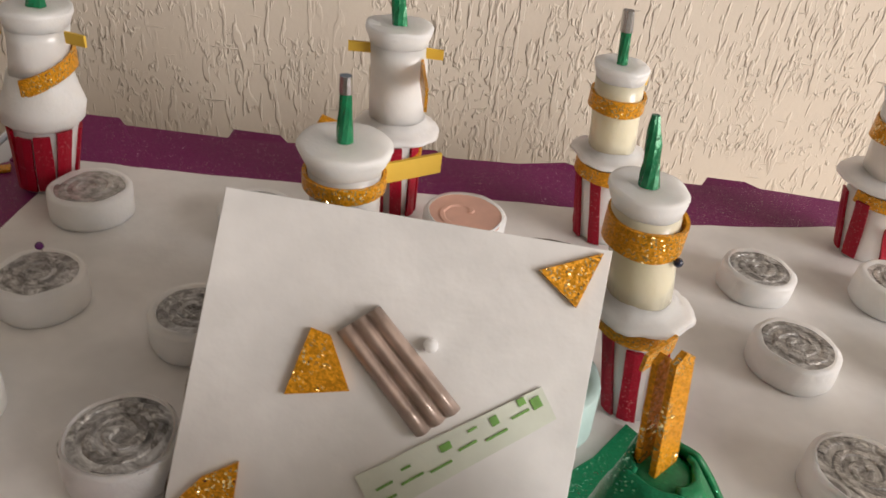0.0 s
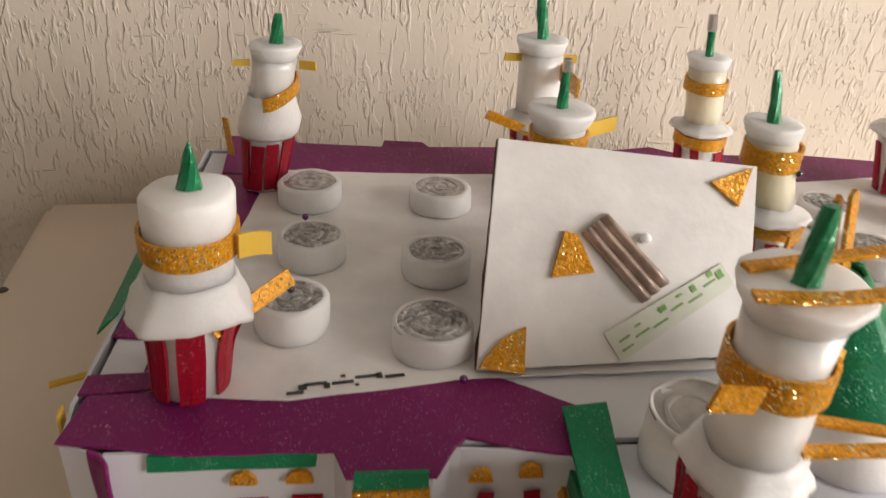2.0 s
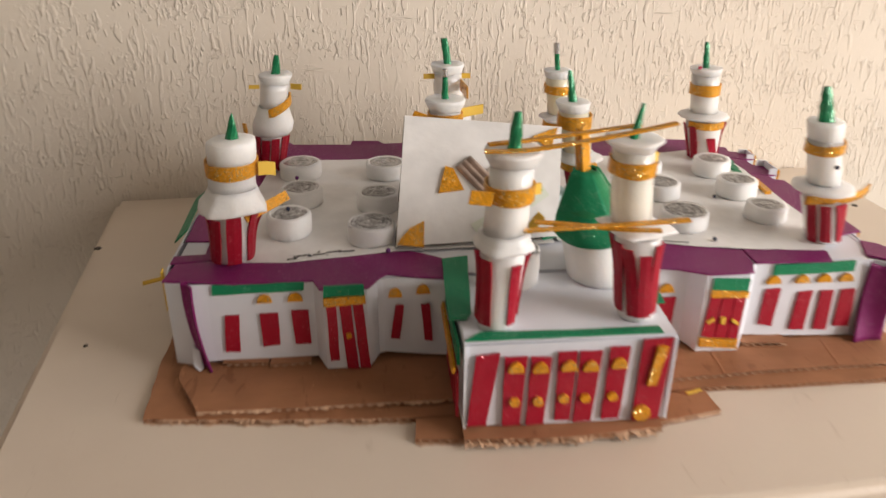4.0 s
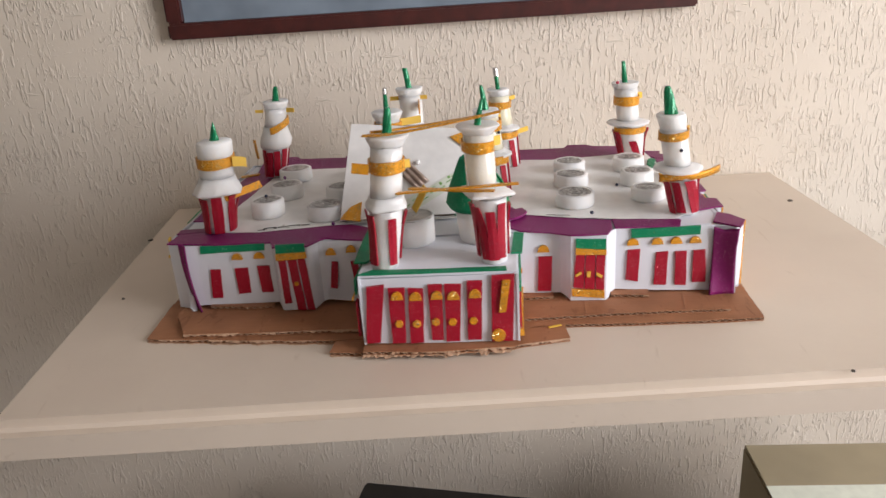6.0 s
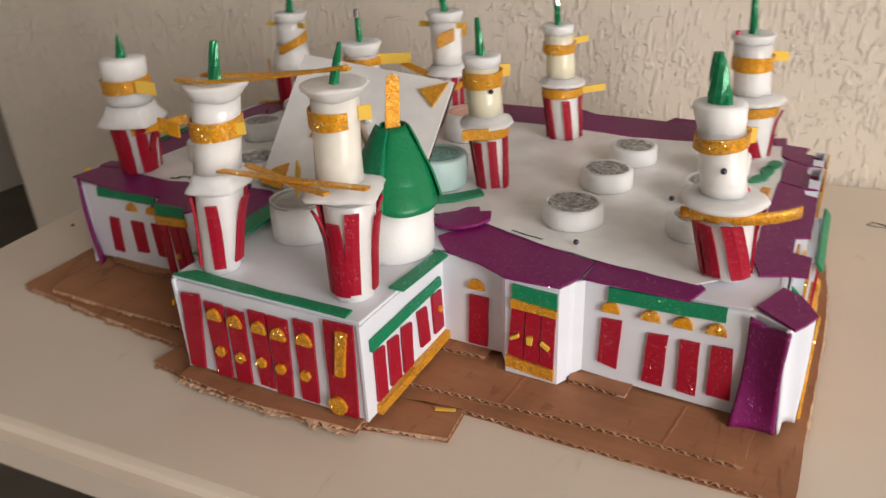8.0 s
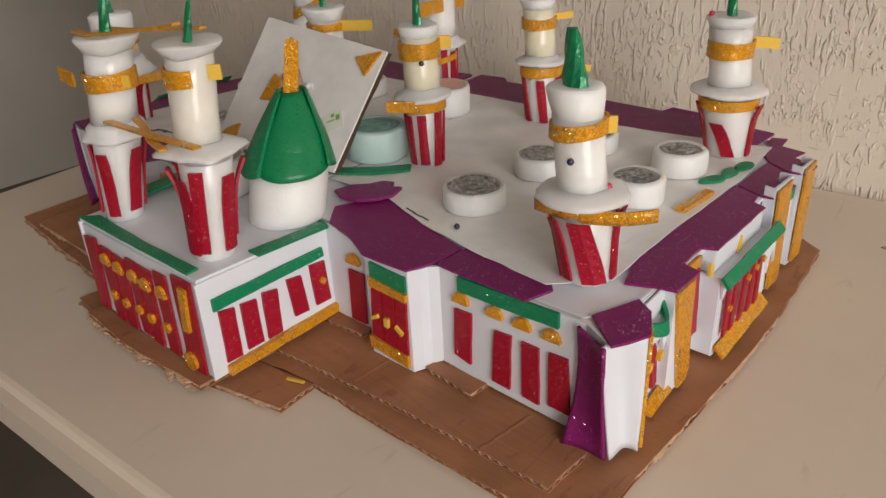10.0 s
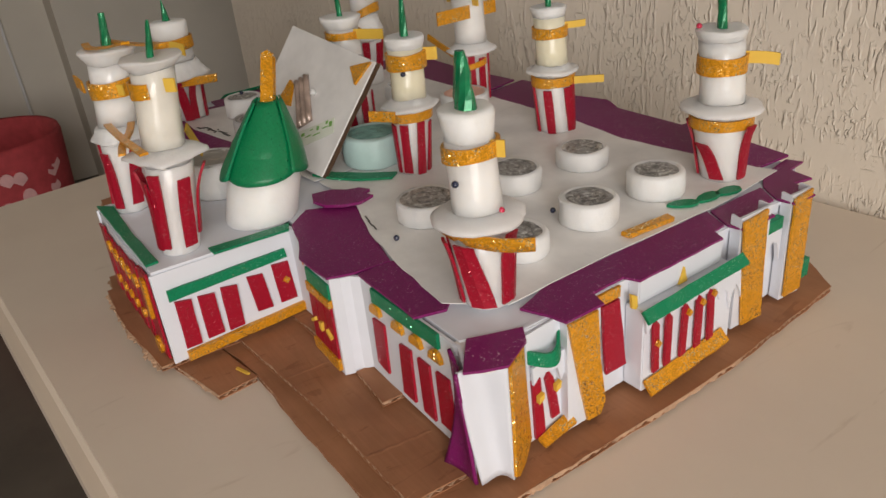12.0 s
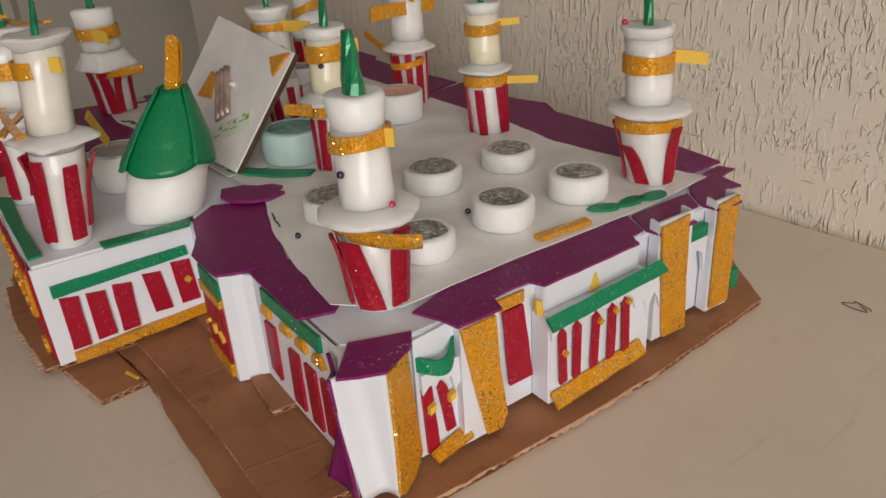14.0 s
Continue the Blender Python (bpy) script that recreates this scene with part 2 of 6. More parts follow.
PRINT = plain_mat("pink_print", (0.74, 0.42, 0.42), 0.8, vary=0.1, scale=40)
PLASTIC = plain_mat("clear_grey_plastic", (0.30, 0.32, 0.32), 0.15, vary=0.1, coat=0.5)
WHITEPL = plain_mat("white_plastic", (0.75, 0.75, 0.75), 0.3, vary=0.03, coat=0.3)
TORN = plain_mat("torn_cardboard_liner", (0.52, 0.33, 0.21), 0.85, vary=0.25, scale=150, grain=600, relief=0.0004)
FLECK = plain_mat("dark_chip", (0.09, 0.075, 0.06), 0.8, vary=0.3, scale=200)


# ---------------------------------------------------------------- building helpers
rng = random.Random(7)


def finish(bm, name, mat, smooth=False):
    bmesh.ops.recalc_face_normals(bm, faces=bm.faces)
    me = bpy.data.meshes.new(name)
    for f in bm.faces:
        f.smooth = smooth
    bm.to_mesh(me)
    bm.free()
    me.materials.append(mat)
    return me


def part(name, bm, mat, parent=None, label="", smooth=False):
    ob = new(name, finish(bm, name, mat, smooth))
    if parent:
        ob.parent = parent
        if parent.type == "EMPTY":
            ob.matrix_parent_inverse = Matrix.Translation(-parent.location)
    return tagged(ob, label)


def thing(name, at, label, category, group="", kind=""):
    ob = new(name)
    ob.empty_display_size = 0.01
    ob.location = at
    return tagged(ob, label, category, group, kind)


def V(*a):
    return Vector(a)


def cut_edge(pts, jitter, step=0.012):
    """A hand-cut outline: each side is divided and its points wander a little."""
    out = []
    k = len(pts)
    for i in range(k):
        a, b = pts[i], pts[(i + 1) % k]
        out.append(a.copy())
        parts_n = min(40, int((b - a).length / step))
        for s in range(1, parts_n):
            p = a.lerp(b, s / parts_n)
            q = (b - a).normalized()
            out.append(p + V(rng.uniform(-1, 1), rng.uniform(-1, 1), rng.uniform(-1, 1)).cross(q) * jitter)
    return out


def slab(pts, thick, way=None, jitter=0.0, bm=None, bevel=0.0):
    """A sheet of the outline pts, thick along way (its normal when none is given)."""
    pts = [Vector(p) for p in pts]
    nrm = Vector((0, 0, 0))
    for i in range(len(pts)):
        a, b = pts[i], pts[(i + 1) % len(pts)]
        nrm += a.cross(b)
    nrm.normalize()
    way = Vector(way).normalized() if way is not None else nrm
    if jitter:
        pts = cut_edge(pts, jitter)
        o = pts[0]
        pts = [p - nrm * ((p - o).dot(nrm) * 0.8) if jitter else p for p in pts]
    bm = bm or bmesh.new()
    lo = [bm.verts.new(p) for p in pts]
    hi = [bm.verts.new(p + way * thick) for p in pts]
    fs = [bm.faces.new(lo), bm.faces.new(hi)]
    for i in range(len(pts)):
        j = (i + 1) % len(pts)
        fs.append(bm.faces.new((lo[i], lo[j], hi[j], hi[i])))
    if bevel:
        bmesh.ops.recalc_face_normals(bm, faces=fs)
        ed = list({e for f in fs[:2] for e in f.edges})
        bmesh.ops.bevel(bm, geom=ed, offset=bevel, segments=1, affect="EDGES")
    return bm


def bent_panel(shape, nu, nv, t):
    """A curled sheet: shape(u, v) gives its face, u across and v up; t is its thickness to the back."""
    bm = bmesh.new()
    front, back = [], []
    for j in range(nv + 1):
        fr, bk = [], []
        for i in range(nu + 1):
            u, v = i / nu, j / nv
            p = shape(u, v)
            du = shape(min(1, u + 0.02), v) - shape(max(0, u - 0.02), v)
            dv = shape(u, min(1, v + 0.02)) - shape(u, max(0, v - 0.02))
            nrm = du.cross(dv).normalized()
            fr.append(bm.verts.new(p))
            bk.append(bm.verts.new(p - nrm * t))
        front.append(fr)
        back.append(bk)
    for j in range(nv):
        for i in range(nu):
            bm.faces.new((front[j][i], front[j][i + 1], front[j + 1][i + 1], front[j + 1][i]))
            bm.faces.new((back[j][i], back[j + 1][i], back[j + 1][i + 1], back[j][i + 1]))
        for i in (0, nu):
            bm.faces.new((front[j][i], front[j + 1][i], back[j + 1][i], back[j][i]))
    for i in range(nu):
        for j in (0, nv):
            bm.faces.new((front[j][i], front[j][i + 1], back[j][i + 1], back[j][i]))
    bmesh.ops.recalc_face_normals(bm, faces=bm.faces[:])
    return bm


def torn_lip(p, q, out, reach, droop, t=0.0005):
    """A torn paper fringe along an edge from p to q: uneven teeth that stick out and sag."""
    p, q, out = Vector(p), Vector(q), Vector(out).normalized()
    k = max(6, int((q - p).length / 0.0022))
    bm = bmesh.new()
    rows = []
    for i in range(k + 1):
        a = p.lerp(q, i / k)
        d = reach * max(0.05, 0.45 + 0.8 * noise.noise(a * 70) + rng.uniform(-0.35, 0.35))
        b = a + out * d + V(0, 0, -droop * d / reach + rng.uniform(-0.4, 0.4) * droop)
        rows.append([bm.verts.new(a), bm.verts.new(b), bm.verts.new(b + V(0, 0, t)), bm.verts.new(a + V(0, 0, t))])
    for a, b in zip(rows, rows[1:]):
        for m in range(4):
            bm.faces.new((a[m], a[(m + 1) % 4], b[(m + 1) % 4], b[m]))
    bm.faces.new(rows[0])
    bm.faces.new(rows[-1])
    return bm


def flat(pts, z, thick, jitter=0.0004, bevel=0.0003):
    return slab([V(x, y, z) for x, y in pts], thick, (0, 0, 1), jitter, None, bevel)


def box(c, s, bevel=0.0, turn=0.0, bm=None):
    bm = bm or bmesh.new()
    r = bmesh.ops.create_cube(bm, size=1.0)
    m = Matrix.Translation(c) @ Matrix.Rotation(radians(turn), 4, "Z") @ Matrix.Diagonal((*s, 1))
    bmesh.ops.transform(bm, matrix=m, verts=r["verts"])
    if bevel:
        ed = list({e for v in r["verts"] for e in v.link_edges})
        bmesh.ops.bevel(bm, geom=ed, offset=bevel, segments=2, affect="EDGES")
    return bm


def ribbon(plan, z0, z1, t, bm=None):
    """An upright sheet along the plan line. z0, z1: one height, or one for each point."""
    bm = bm or bmesh.new()
    plan = [Vector(p) for p in plan]
    k = len(plan)
    z0 = z0 if isinstance(z0, (list, tuple)) else [z0] * k
    z1 = z1 if isinstance(z1, (list, tuple)) else [z1] * k
    rings = []
    for i, p in enumerate(plan):
        d = (plan[min(i + 1, k - 1)] - plan[max(i - 1, 0)]).normalized()
        off = Vector((-d.y, d.x)) * t
        q = p + off
        rings.append([bm.verts.new((p.x, p.y, z0[i])), bm.verts.new((p.x, p.y, z1[i])),
                      bm.verts.new((q.x, q.y, z1[i])), bm.verts.new((q.x, q.y, z0[i]))])
    for a, b in zip(rings, rings[1:]):
        for i in range(4):
            j = (i + 1) % 4
            bm.faces.new((a[i], a[j], b[j], b[i]))
    bm.faces.new(rings[0])
    bm.faces.new(rings[-1])
    return bm


def lathe(rings, centre, segs=36, wobble=0.0, square=0.0, phase=0.0):
    """Stacked rings (z, r) round the leaning line centre(z)."""
    bm = bmesh.new()
    loops = []
    for n, (z, r) in enumerate(rings):
        c = centre(z)
        row = []
        for i in range(segs):
            a = 2 * math.pi * i / segs + phase
            w = 1 + wobble * noise.noise((math.cos(a) * 1.7 + c.x * 90, math.sin(a) * 1.7 + c.y * 90, z * 60))
            k = 1 + square * (1 / max(abs(math.cos(a - phase)), abs(math.sin(a - phase))) - 1)
            dz = wobble * 0.02 * noise.noise((math.cos(a) + 5 + c.x * 50, math.sin(a), n))
            row.append(bm.verts.new((c.x + r * w * k * math.cos(a), c.y + r * w * k * math.sin(a), z + dz)))
        loops.append(row)
    for a, b in zip(loops, loops[1:]):
        for i in range(segs):
            j = (i + 1) % segs
            bm.faces.new((a[i], a[j], b[j], b[i]))
    bm.faces.new(loops[0][::-1])
    bm.faces.new(loops[-1])
    return bm


def soft_rings(z0, z1, r0, r1, round_=0.0015):
    """Rings of a short drum with rounded rims."""
    k = (r1 - r0) / max(z1 - z0, 1e-6)
    return [(z0, r0 - round_), (z0 + round_ * 0.4, r0 - round_ * 0.3), (z0 + round_, r0 + k * round_),
            ((z0 + z1) / 2, (r0 + r1) / 2), (z1 - round_, r1 - k * round_), (z1 - round_ * 0.4, r1 - round_ * 0.3), (z1, r1 - round_)]


def band(centre, z, h, r, tilt=0.0, tilt_at=0.0, a0=0.0, a1=360.0, tail=None, t=0.0016, segs=40):
    """A foam strap round a shaft; tail: (degrees, length, droop), a loose end that stands off."""
    bm = bmesh.new()
    rows = []
    full = a1 - a0 >= 359.9

    def ring(pos, out, hh):
        up = V(0, 0, hh / 2)
        return [bm.verts.new(pos - up), bm.verts.new(pos + up), bm.verts.new(pos + up + out * t), bm.verts.new(pos - up + out * t)]

    for i in range(segs + (0 if full else 1)):
        a = radians(a0 + (a1 - a0) * i / segs)
        out = V(math.cos(a), math.sin(a), 0)
        zz = z + math.sin(a - radians(tilt_at)) * r * math.tan(radians(tilt))
        c = centre(zz)
        rows.append(ring(V(c.x, c.y, zz) + out * r, out, h * (1 + 0.06 * math.sin(3 * a))))
    pairs = list(zip(rows, rows[1:])) + ([(rows[-1], rows[0])] if full else [])
    for a, b in pairs:
        for i in range(4):
            j = (i + 1) % 4
            bm.faces.new((a[i], a[j], b[j], b[i]))
    if not full:
        bm.faces.new(rows[0])
        bm.faces.new(rows[-1])
    return bm


def loose_end(p, way, length, h, t=0.0015, droop=0.0, twist=0.0, curl=0.0, segs=5):
    """A strap's free end: a narrow tongue from p along way."""
    bm = bmesh.new()
    way = Vector(way).normalized()
    side = way.cross(V(0, 0, 1)).normalized()
    up = side.cross(way).normalized()
    rows = []
    for i in range(segs + 1):
        s = i / segs
        pos = Vector(p) + way * (length * s) + V(0, 0, -droop * s * s) + side * (curl * s * s)
        q = Matrix.Rotation(radians(twist), 3, way)
        u, w = q @ up * (h / 2), q @ side * (t / 2)
        rows.append([bm.verts.new(pos - u - w), bm.verts.new(pos + u - w), bm.verts.new(pos + u + w), bm.verts.new(pos - u + w)])
    for a, b in zip(rows, rows[1:]):
        for i in range(4):
            j = (i + 1) % 4
            bm.faces.new((a[i], a[j], b[j], b[i]))
    bm.faces.new(rows[0])
    bm.faces.new(rows[-1])
    return bm


def shaft_stripe(centre, radius, angle, z0, z1, w, slant=0.0, flare=0.0, t=0.0018):
    """A red strip glued upright on a shaft of radius(z); slant: degrees it drifts, flare: how far its top stands off."""
    bm = bmesh.new()
    rows = []
    n = 6
    for i in range(n + 1):
        s = i / n
        z = z0 + (z1 - z0) * s
        r = radius(z) + 0.0003 + flare * max(0, s - 0.5) ** 2 * 4
        a = radians(angle + slant * (s - 0.5))
        c = centre(z)
        half = w / 2 / r * (1 + 0.05 * math.sin(5 * s + angle))
        row = []
        for rr, da in ((r, -half), (r, 0), (r, half), (r + t, half), (r + t, 0), (r + t, -half)):
            row.append(bm.verts.new((c.x + rr * math.cos(a + da), c.y + rr * math.sin(a + da), z)))
        rows.append(row)
    for a, b in zip(rows, rows[1:]):
        for i in range(6):
            j = (i + 1) % 6
            bm.faces.new((a[i], a[j], b[j], b[i]))
    bm.faces.new(rows[0])
    bm.faces.new(rows[-1])
    return bm


def disc_cap(cx, cz, w, h, y, t, way):
    """Outline of a half-round scrap, flat side down, for a wall that faces -y."""
    pts = [V(cx - w / 2, y, cz - h / 2), V(cx + w / 2, y, cz - h / 2)]
    for i in range(1, 6):
        a = math.pi * i / 6
        pts.append(V(cx + math.cos(a) * w / 2, y, cz - h / 2 + math.sin(a) * h))
    return slab(pts, t, way)


# ---------------------------------------------------------------- the room
def prism_wall(name, quad, z0, z1, mat, label=""):
    bm = bmesh.new()
    lo = [bm.verts.new((x, y, z0)) for x, y in quad]
    hi = [bm.verts.new((x, y, z1)) for x, y in quad]
    bm.faces.new(lo), bm.faces.new(hi)
    for i in range(4):
        j = (i + 1) % 4
        bm.faces.new((lo[i], lo[j], hi[j], hi[i]))
    return tagged(new(name, finish(bm, name, mat)), label, "wall", "", "structure")


FLOOR, CEIL = -0.75, 1.85


def wall_y(x):
    """Where the scratched wall stands behind the table."""
    return 0.455 + 0.068 * x


prism_wall("wall_back", [(-1.02, wall_y(-1.02)), (2.30, wall_y(2.30)), (2.30, wall_y(2.30) + 0.15), (-1.02, wall_y(-1.02) + 0.15)], FLOOR, CEIL, PLASTER,
           "cream plaster wall with raised scratched strokes")
prism_wall("wall_left_pier", [(-2.80, 0.27), (-2.62, 0.27), (-2.62, 1.60), (-2.80, 1.60)], FLOOR, CEIL, SIDEPAINT, "smooth grey-beige painted wall of the next room")
prism_wall("wall_far_left", [(-2.95, -2.5), (-2.8, -2.5), (-2.8, 1.75), (-2.95, 1.75)], FLOOR, CEIL, SIDEPAINT, "grey painted wall of the next room")
prism_wall("wall_far_back", [(-2.8, 1.60), (-1.02, 1.60), (-1.02, 1.75), (-2.8, 1.75)], FLOOR, CEIL, SIDEPAINT, "grey painted wall of the next room")
prism_wall("wall_pier_back", [(-1.16, 0.53), (-1.02, 0.53), (-1.02, 1.60), (-1.16, 1.60)], FLOOR, CEIL, SIDEPAINT, "grey painted wall")
# unseen front and right walls, added to close the room; dim colour weakens their bounce
prism_wall("wall_front", [(-2.8, -2.5), (2.30, -2.5), (2.30, -2.35), (-2.8, -2.35)], FLOOR, CEIL, DIMPAINT, "plain unseen wall, dimmed to limit bounce light")
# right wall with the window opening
prism_wall("wall_right_front", [(2.30, -2.5), (2.45, -2.5), (2.45, -1.84), (2.30, -1.84)], FLOOR, CEIL, DIMPAINT, "plain unseen wall, dimmed to limit bounce light")
prism_wall("wall_right_back", [(2.30, -0.36), (2.45, -0.36), (2.45, 0.9), (2.30, 0.9)], FLOOR, CEIL, DIMPAINT, "plain unseen wall, dimmed to limit bounce light")
prism_wall("wall_right_below", [(2.30, -1.84), (2.45, -1.84), (2.45, -0.36), (2.30, -0.36)], FLOOR, -0.05, DIMPAINT, "plain unseen wall under the window, dimmed to limit bounce light")
prism_wall("wall_right_above", [(2.30, -1.84), (2.45, -1.84), (2.45, -0.36), (2.30, -0.36)], 1.55, CEIL, DIMPAINT, "plain unseen wall over the window, dimmed to limit bounce light")
prism_wall("floor", [(-2.95, -2.5), (2.45, -2.5), (2.45, 1.75), (-2.95, 1.75)], FLOOR - 0.1, FLOOR, FLOORTILE, "grey-brown tiled floor")
# unseen ceiling, in the same dimmed grey to keep ambient light low
prism_wall("ceiling", [(-2.95, -2.5), (2.45, -2.5), (2.45, 1.75), (-2.95, 1.75)], CEIL, CEIL + 0.1, DIMPAINT, "plain unseen ceiling, dimmed to limit bounce light")

# ---------------------------------------------------------------- table
table = thing("table", (0.05, 0.1, -0.036), "cream-painted wooden wall table fixed to the plaster wall", "table")
corners = [(-0.405, -0.222), (0.576, -0.1555), (0.537, wall_y(0.537) - 0.0005), (-0.482, wall_y(-0.482) - 0.0005)]
bm = slab([V(x, y, -0.036) for x, y in corners], 0.036, (0, 0, 1))
bmesh.ops.bevel(bm, geom=[e for e in bm.edges if abs(e.verts[0].co.z - e.verts[1].co.z) < 1e-6 and e.verts[0].co.z > -0.01],
                offset=0.012, segments=5, affect="EDGES")
part("tabletop", bm, TABLE, table)
part("wall_batten", box((0.03, wall_y(0.03) - 0.0160, -0.0615), (0.9, 0.03, 0.05), 0.002, 3.9), TABLE, table)

# ---------------------------------------------------------------- cardboard base
FL = 0.0042          # one corrugated board


def corrugated(parent, outline, z, edges=(), jitter=0.0008, name="board"):
    """A corrugated board: two liners, a set-back core coloured dark as the shade between them, and the wavy flute where
    an edge is cut open.
    """
    pts = [V(x, y, z) for x, y in outline]
    lower = slab(pts, 0.0007, (0, 0, 1), jitter)
    b = part(name, lower, CARD, parent)
    part("top_liner", slab([p + V(0, 0, FL - 0.0007) for p in pts], 0.0007, (0, 0, 1), jitter), CARD, b)
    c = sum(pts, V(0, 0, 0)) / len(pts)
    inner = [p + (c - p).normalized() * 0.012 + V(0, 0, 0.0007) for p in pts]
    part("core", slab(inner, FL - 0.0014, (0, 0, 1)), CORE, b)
    for i in edges:
        p, q = pts[i], pts[(i + 1) % len(pts)]
        way = (q - p).normalized()
        into = V(-way.y, way.x, 0)
        if (c - p).dot(into) < 0:
            into = -into
        length = (q - p).length
        k = max(6, int(length / 0.0011))
        bm = bmesh.new()
        rows = []
        for s in range(k + 1):
            d = length * s / k
            h = z + FL / 2 + (FL / 2 - 0.0009) * math.sin(2 * math.pi * d / 0.0072 + 0.4 * math.sin(d * 90))
            a = p + way * d + into * 0.0006
            rows.append([bm.verts.new((a.x, a.y, h - 0.0003)), bm.verts.new((a.x, a.y, h + 0.0003)),
                         bm.verts.new((a.x + into.x * 0.005, a.y + into.y * 0.005, h + 0.0003)),
                         bm.verts.new((a.x + into.x * 0.005, a.y + into.y * 0.005, h - 0.0003))])
        for r0, r1 in zip(rows, rows[1:]):
            for m in range(4):
                bm.faces.new((r0[m], r0[(m + 1) % 4], r1[(m + 1) % 4], r1[m]))
        part("flute", bm, TORN, b)
    return b


base = thing("cardboard_base", (0.0, 0.1, 0.0), "worn brown corrugated cardboard base on the cream table", "base")
corrugated(base, [(-0.313, -0.066), (-0.20, -0.076), (-0.106, -0.081), (-0.02, -0.079), (0.13, -0.060), (0.20, -0.061), (0.28, -0.060), (0.338, -0.057),
                  (0.339, -0.005), (0.343, 0.12), (0.342, 0.20), (0.333, 0.322), (0.28, 0.362), (-0.28, 0.362), (-0.322, 0.30), (-0.318, 0.003)], 0.0,
           (0, 1, 4, 5, 6, 8, 9, 10))
corrugated(base, [(-0.105, -0.106), (-0.067, -0.110), (0.08, -0.103), (0.1375, -0.090), (0.135, -0.061), (0.0, -0.0805), (-0.103, -0.0825)], 0.0, (0, 2, 3), name="tongue_board")
corrugated(base, [(-0.069, -0.115), (0.0, -0.118), (0.082, -0.112), (0.086, -0.02), (-0.07, -0.02)], FL + 0.0002, (0, 1, 2), name="gate_board")
corrugated(base, [(-0.272, -0.066), (-0.18, -0.067), (-0.0705, -0.064), (-0.0705, 0.02), (-0.296, 0.02), (-0.296, -0.02)], FL + 0.0002, (0, 1, 5), name="left_step_board")
corrugated(base, [(0.0865, -0.054), (0.20, -0.046), (0.309, -0.044), (0.312, 0.02), (0.0865, 0.02)], FL + 0.0002, (0, 1, 2), name="right_step_board")
corrugated(base, [(0.19, -0.010), (0.230, -0.013), (0.232, 0.012), (0.19, 0.012)], 2 * FL + 0.0004, (0, 1), name="scrap_board")
corrugated(base, [(-0.222, -0.012), (-0.188, -0.010), (-0.188, 0.006), (-0.222, 0.006)], 2 * FL + 0.0004, (0,), name="scrap_board")
for board_z, pts, reach in ((0.0, [(-0.313, -0.066), (-0.20, -0.076), (-0.106, -0.081)], 0.0035), (FL - 0.0006, [(-0.300, -0.066), (-0.20, -0.0755), (-0.125, -0.0795)], 0.003),
                            (FL + 0.0003, [(-0.069, -0.115), (0.0, -0.118), (0.082, -0.112)], 0.0045), (2 * FL - 0.0006, [(-0.040, -0.1160), (0.0, -0.1175), (0.080, -0.1118)], 0.0038),
                            (0.0002, [(-0.105, -0.106), (-0.067, -0.110)], 0.0035), (FL - 0.0006, [(0.085, -0.1015), (0.1375, -0.090)], 0.002),
                            (2 * FL - 0.0006, [(-0.272, -0.066), (-0.18, -0.067), (-0.0705, -0.064)], 0.0025), (FL - 0.0006, [(0.339, -0.005), (0.343, 0.12), (0.342, 0.20)], 0.002)):
    for a, b in zip(pts, pts[1:]):
        d = V(b[0] - a[0], b[1] - a[1], 0)
        part("torn_edge", torn_lip((*a, board_z), (*b, board_z), (d.y, -d.x, 0), reach, min(0.0022, board_z * 0.5)), TORN, base, "pale torn paper edge")
corrugated(base, [(-0.262, -0.007), (-0.2235, -0.009), (-0.2235, 0.004), (-0.262, 0.004)], 2 * FL + 0.0004, (0,), name="scrap_board")
corrugated(base, [(0.0905, -0.011), (0.1275, -0.009), (0.1275, 0.004), (0.0905, 0.004)], 2 * FL + 0.0004, (0, 1), name="scrap_board")
for x0, y0, x1, y1, z in ((0.158, -0.049, 0.161, -0.004, 2 * FL + 0.0002), (0.262, -0.044, 0.268, -0.002, 2 * FL + 0.0002)):
    way = V(x1 - x0, y1 - y0, 0).normalized()
    off = V(-way.y, way.x, 0) * 0.0016
    p, q = V(x0, y0, z), V(x1, y1, z)
    bm = bmesh.new()
    rows = []
    for i in range(13):
        c = p.lerp(q, i / 12) + off * 0.25 * math.sin(i * 1.9)
        rows.append([bm.verts.new(c - off), bm.verts.new(c + V(0, 0, 0.00025)), bm.verts.new(c + off)])
    for r0, r1 in zip(rows, rows[1:]):
        for m in range(3):
            bm.faces.new((r0[m], r0[(m + 1) % 3], r1[(m + 1) % 3], r1[m]))
    bm.faces.new(rows[0])
    bm.faces.new(rows[-1])
    part("crease", bm, CARD, base)
chip = slab([V(0.118, -0.070, FL + 0.0008), V(0.131, -0.066, FL + 0.0012), V(0.1305, -0.064, FL + 0.0012), V(0.117, -0.068, FL + 0.0008)], 0.0012, (0, 0, 1))
tagged(part("foam_chip", chip, GOLDBACK), "small loose yellow foam chip on the cardboard", "scrap")

# ---------------------------------------------------------------- hall of the model
ZB, ZR = 0.0088, 0.0855       # foot of the walls, underside of the roof trim
hall = thing("model_hall", (0.0, 0.17, ZB), "handmade white foam mosque model hall with purple roof trim", "model building")


def upright(pts, n, t=0.0018, jitter=0.0003):
    """A hand-cut scrap on a wall; pts as (along, z) already in space."""
    return slab([Vector(p) for p in pts], t, n, jitter)


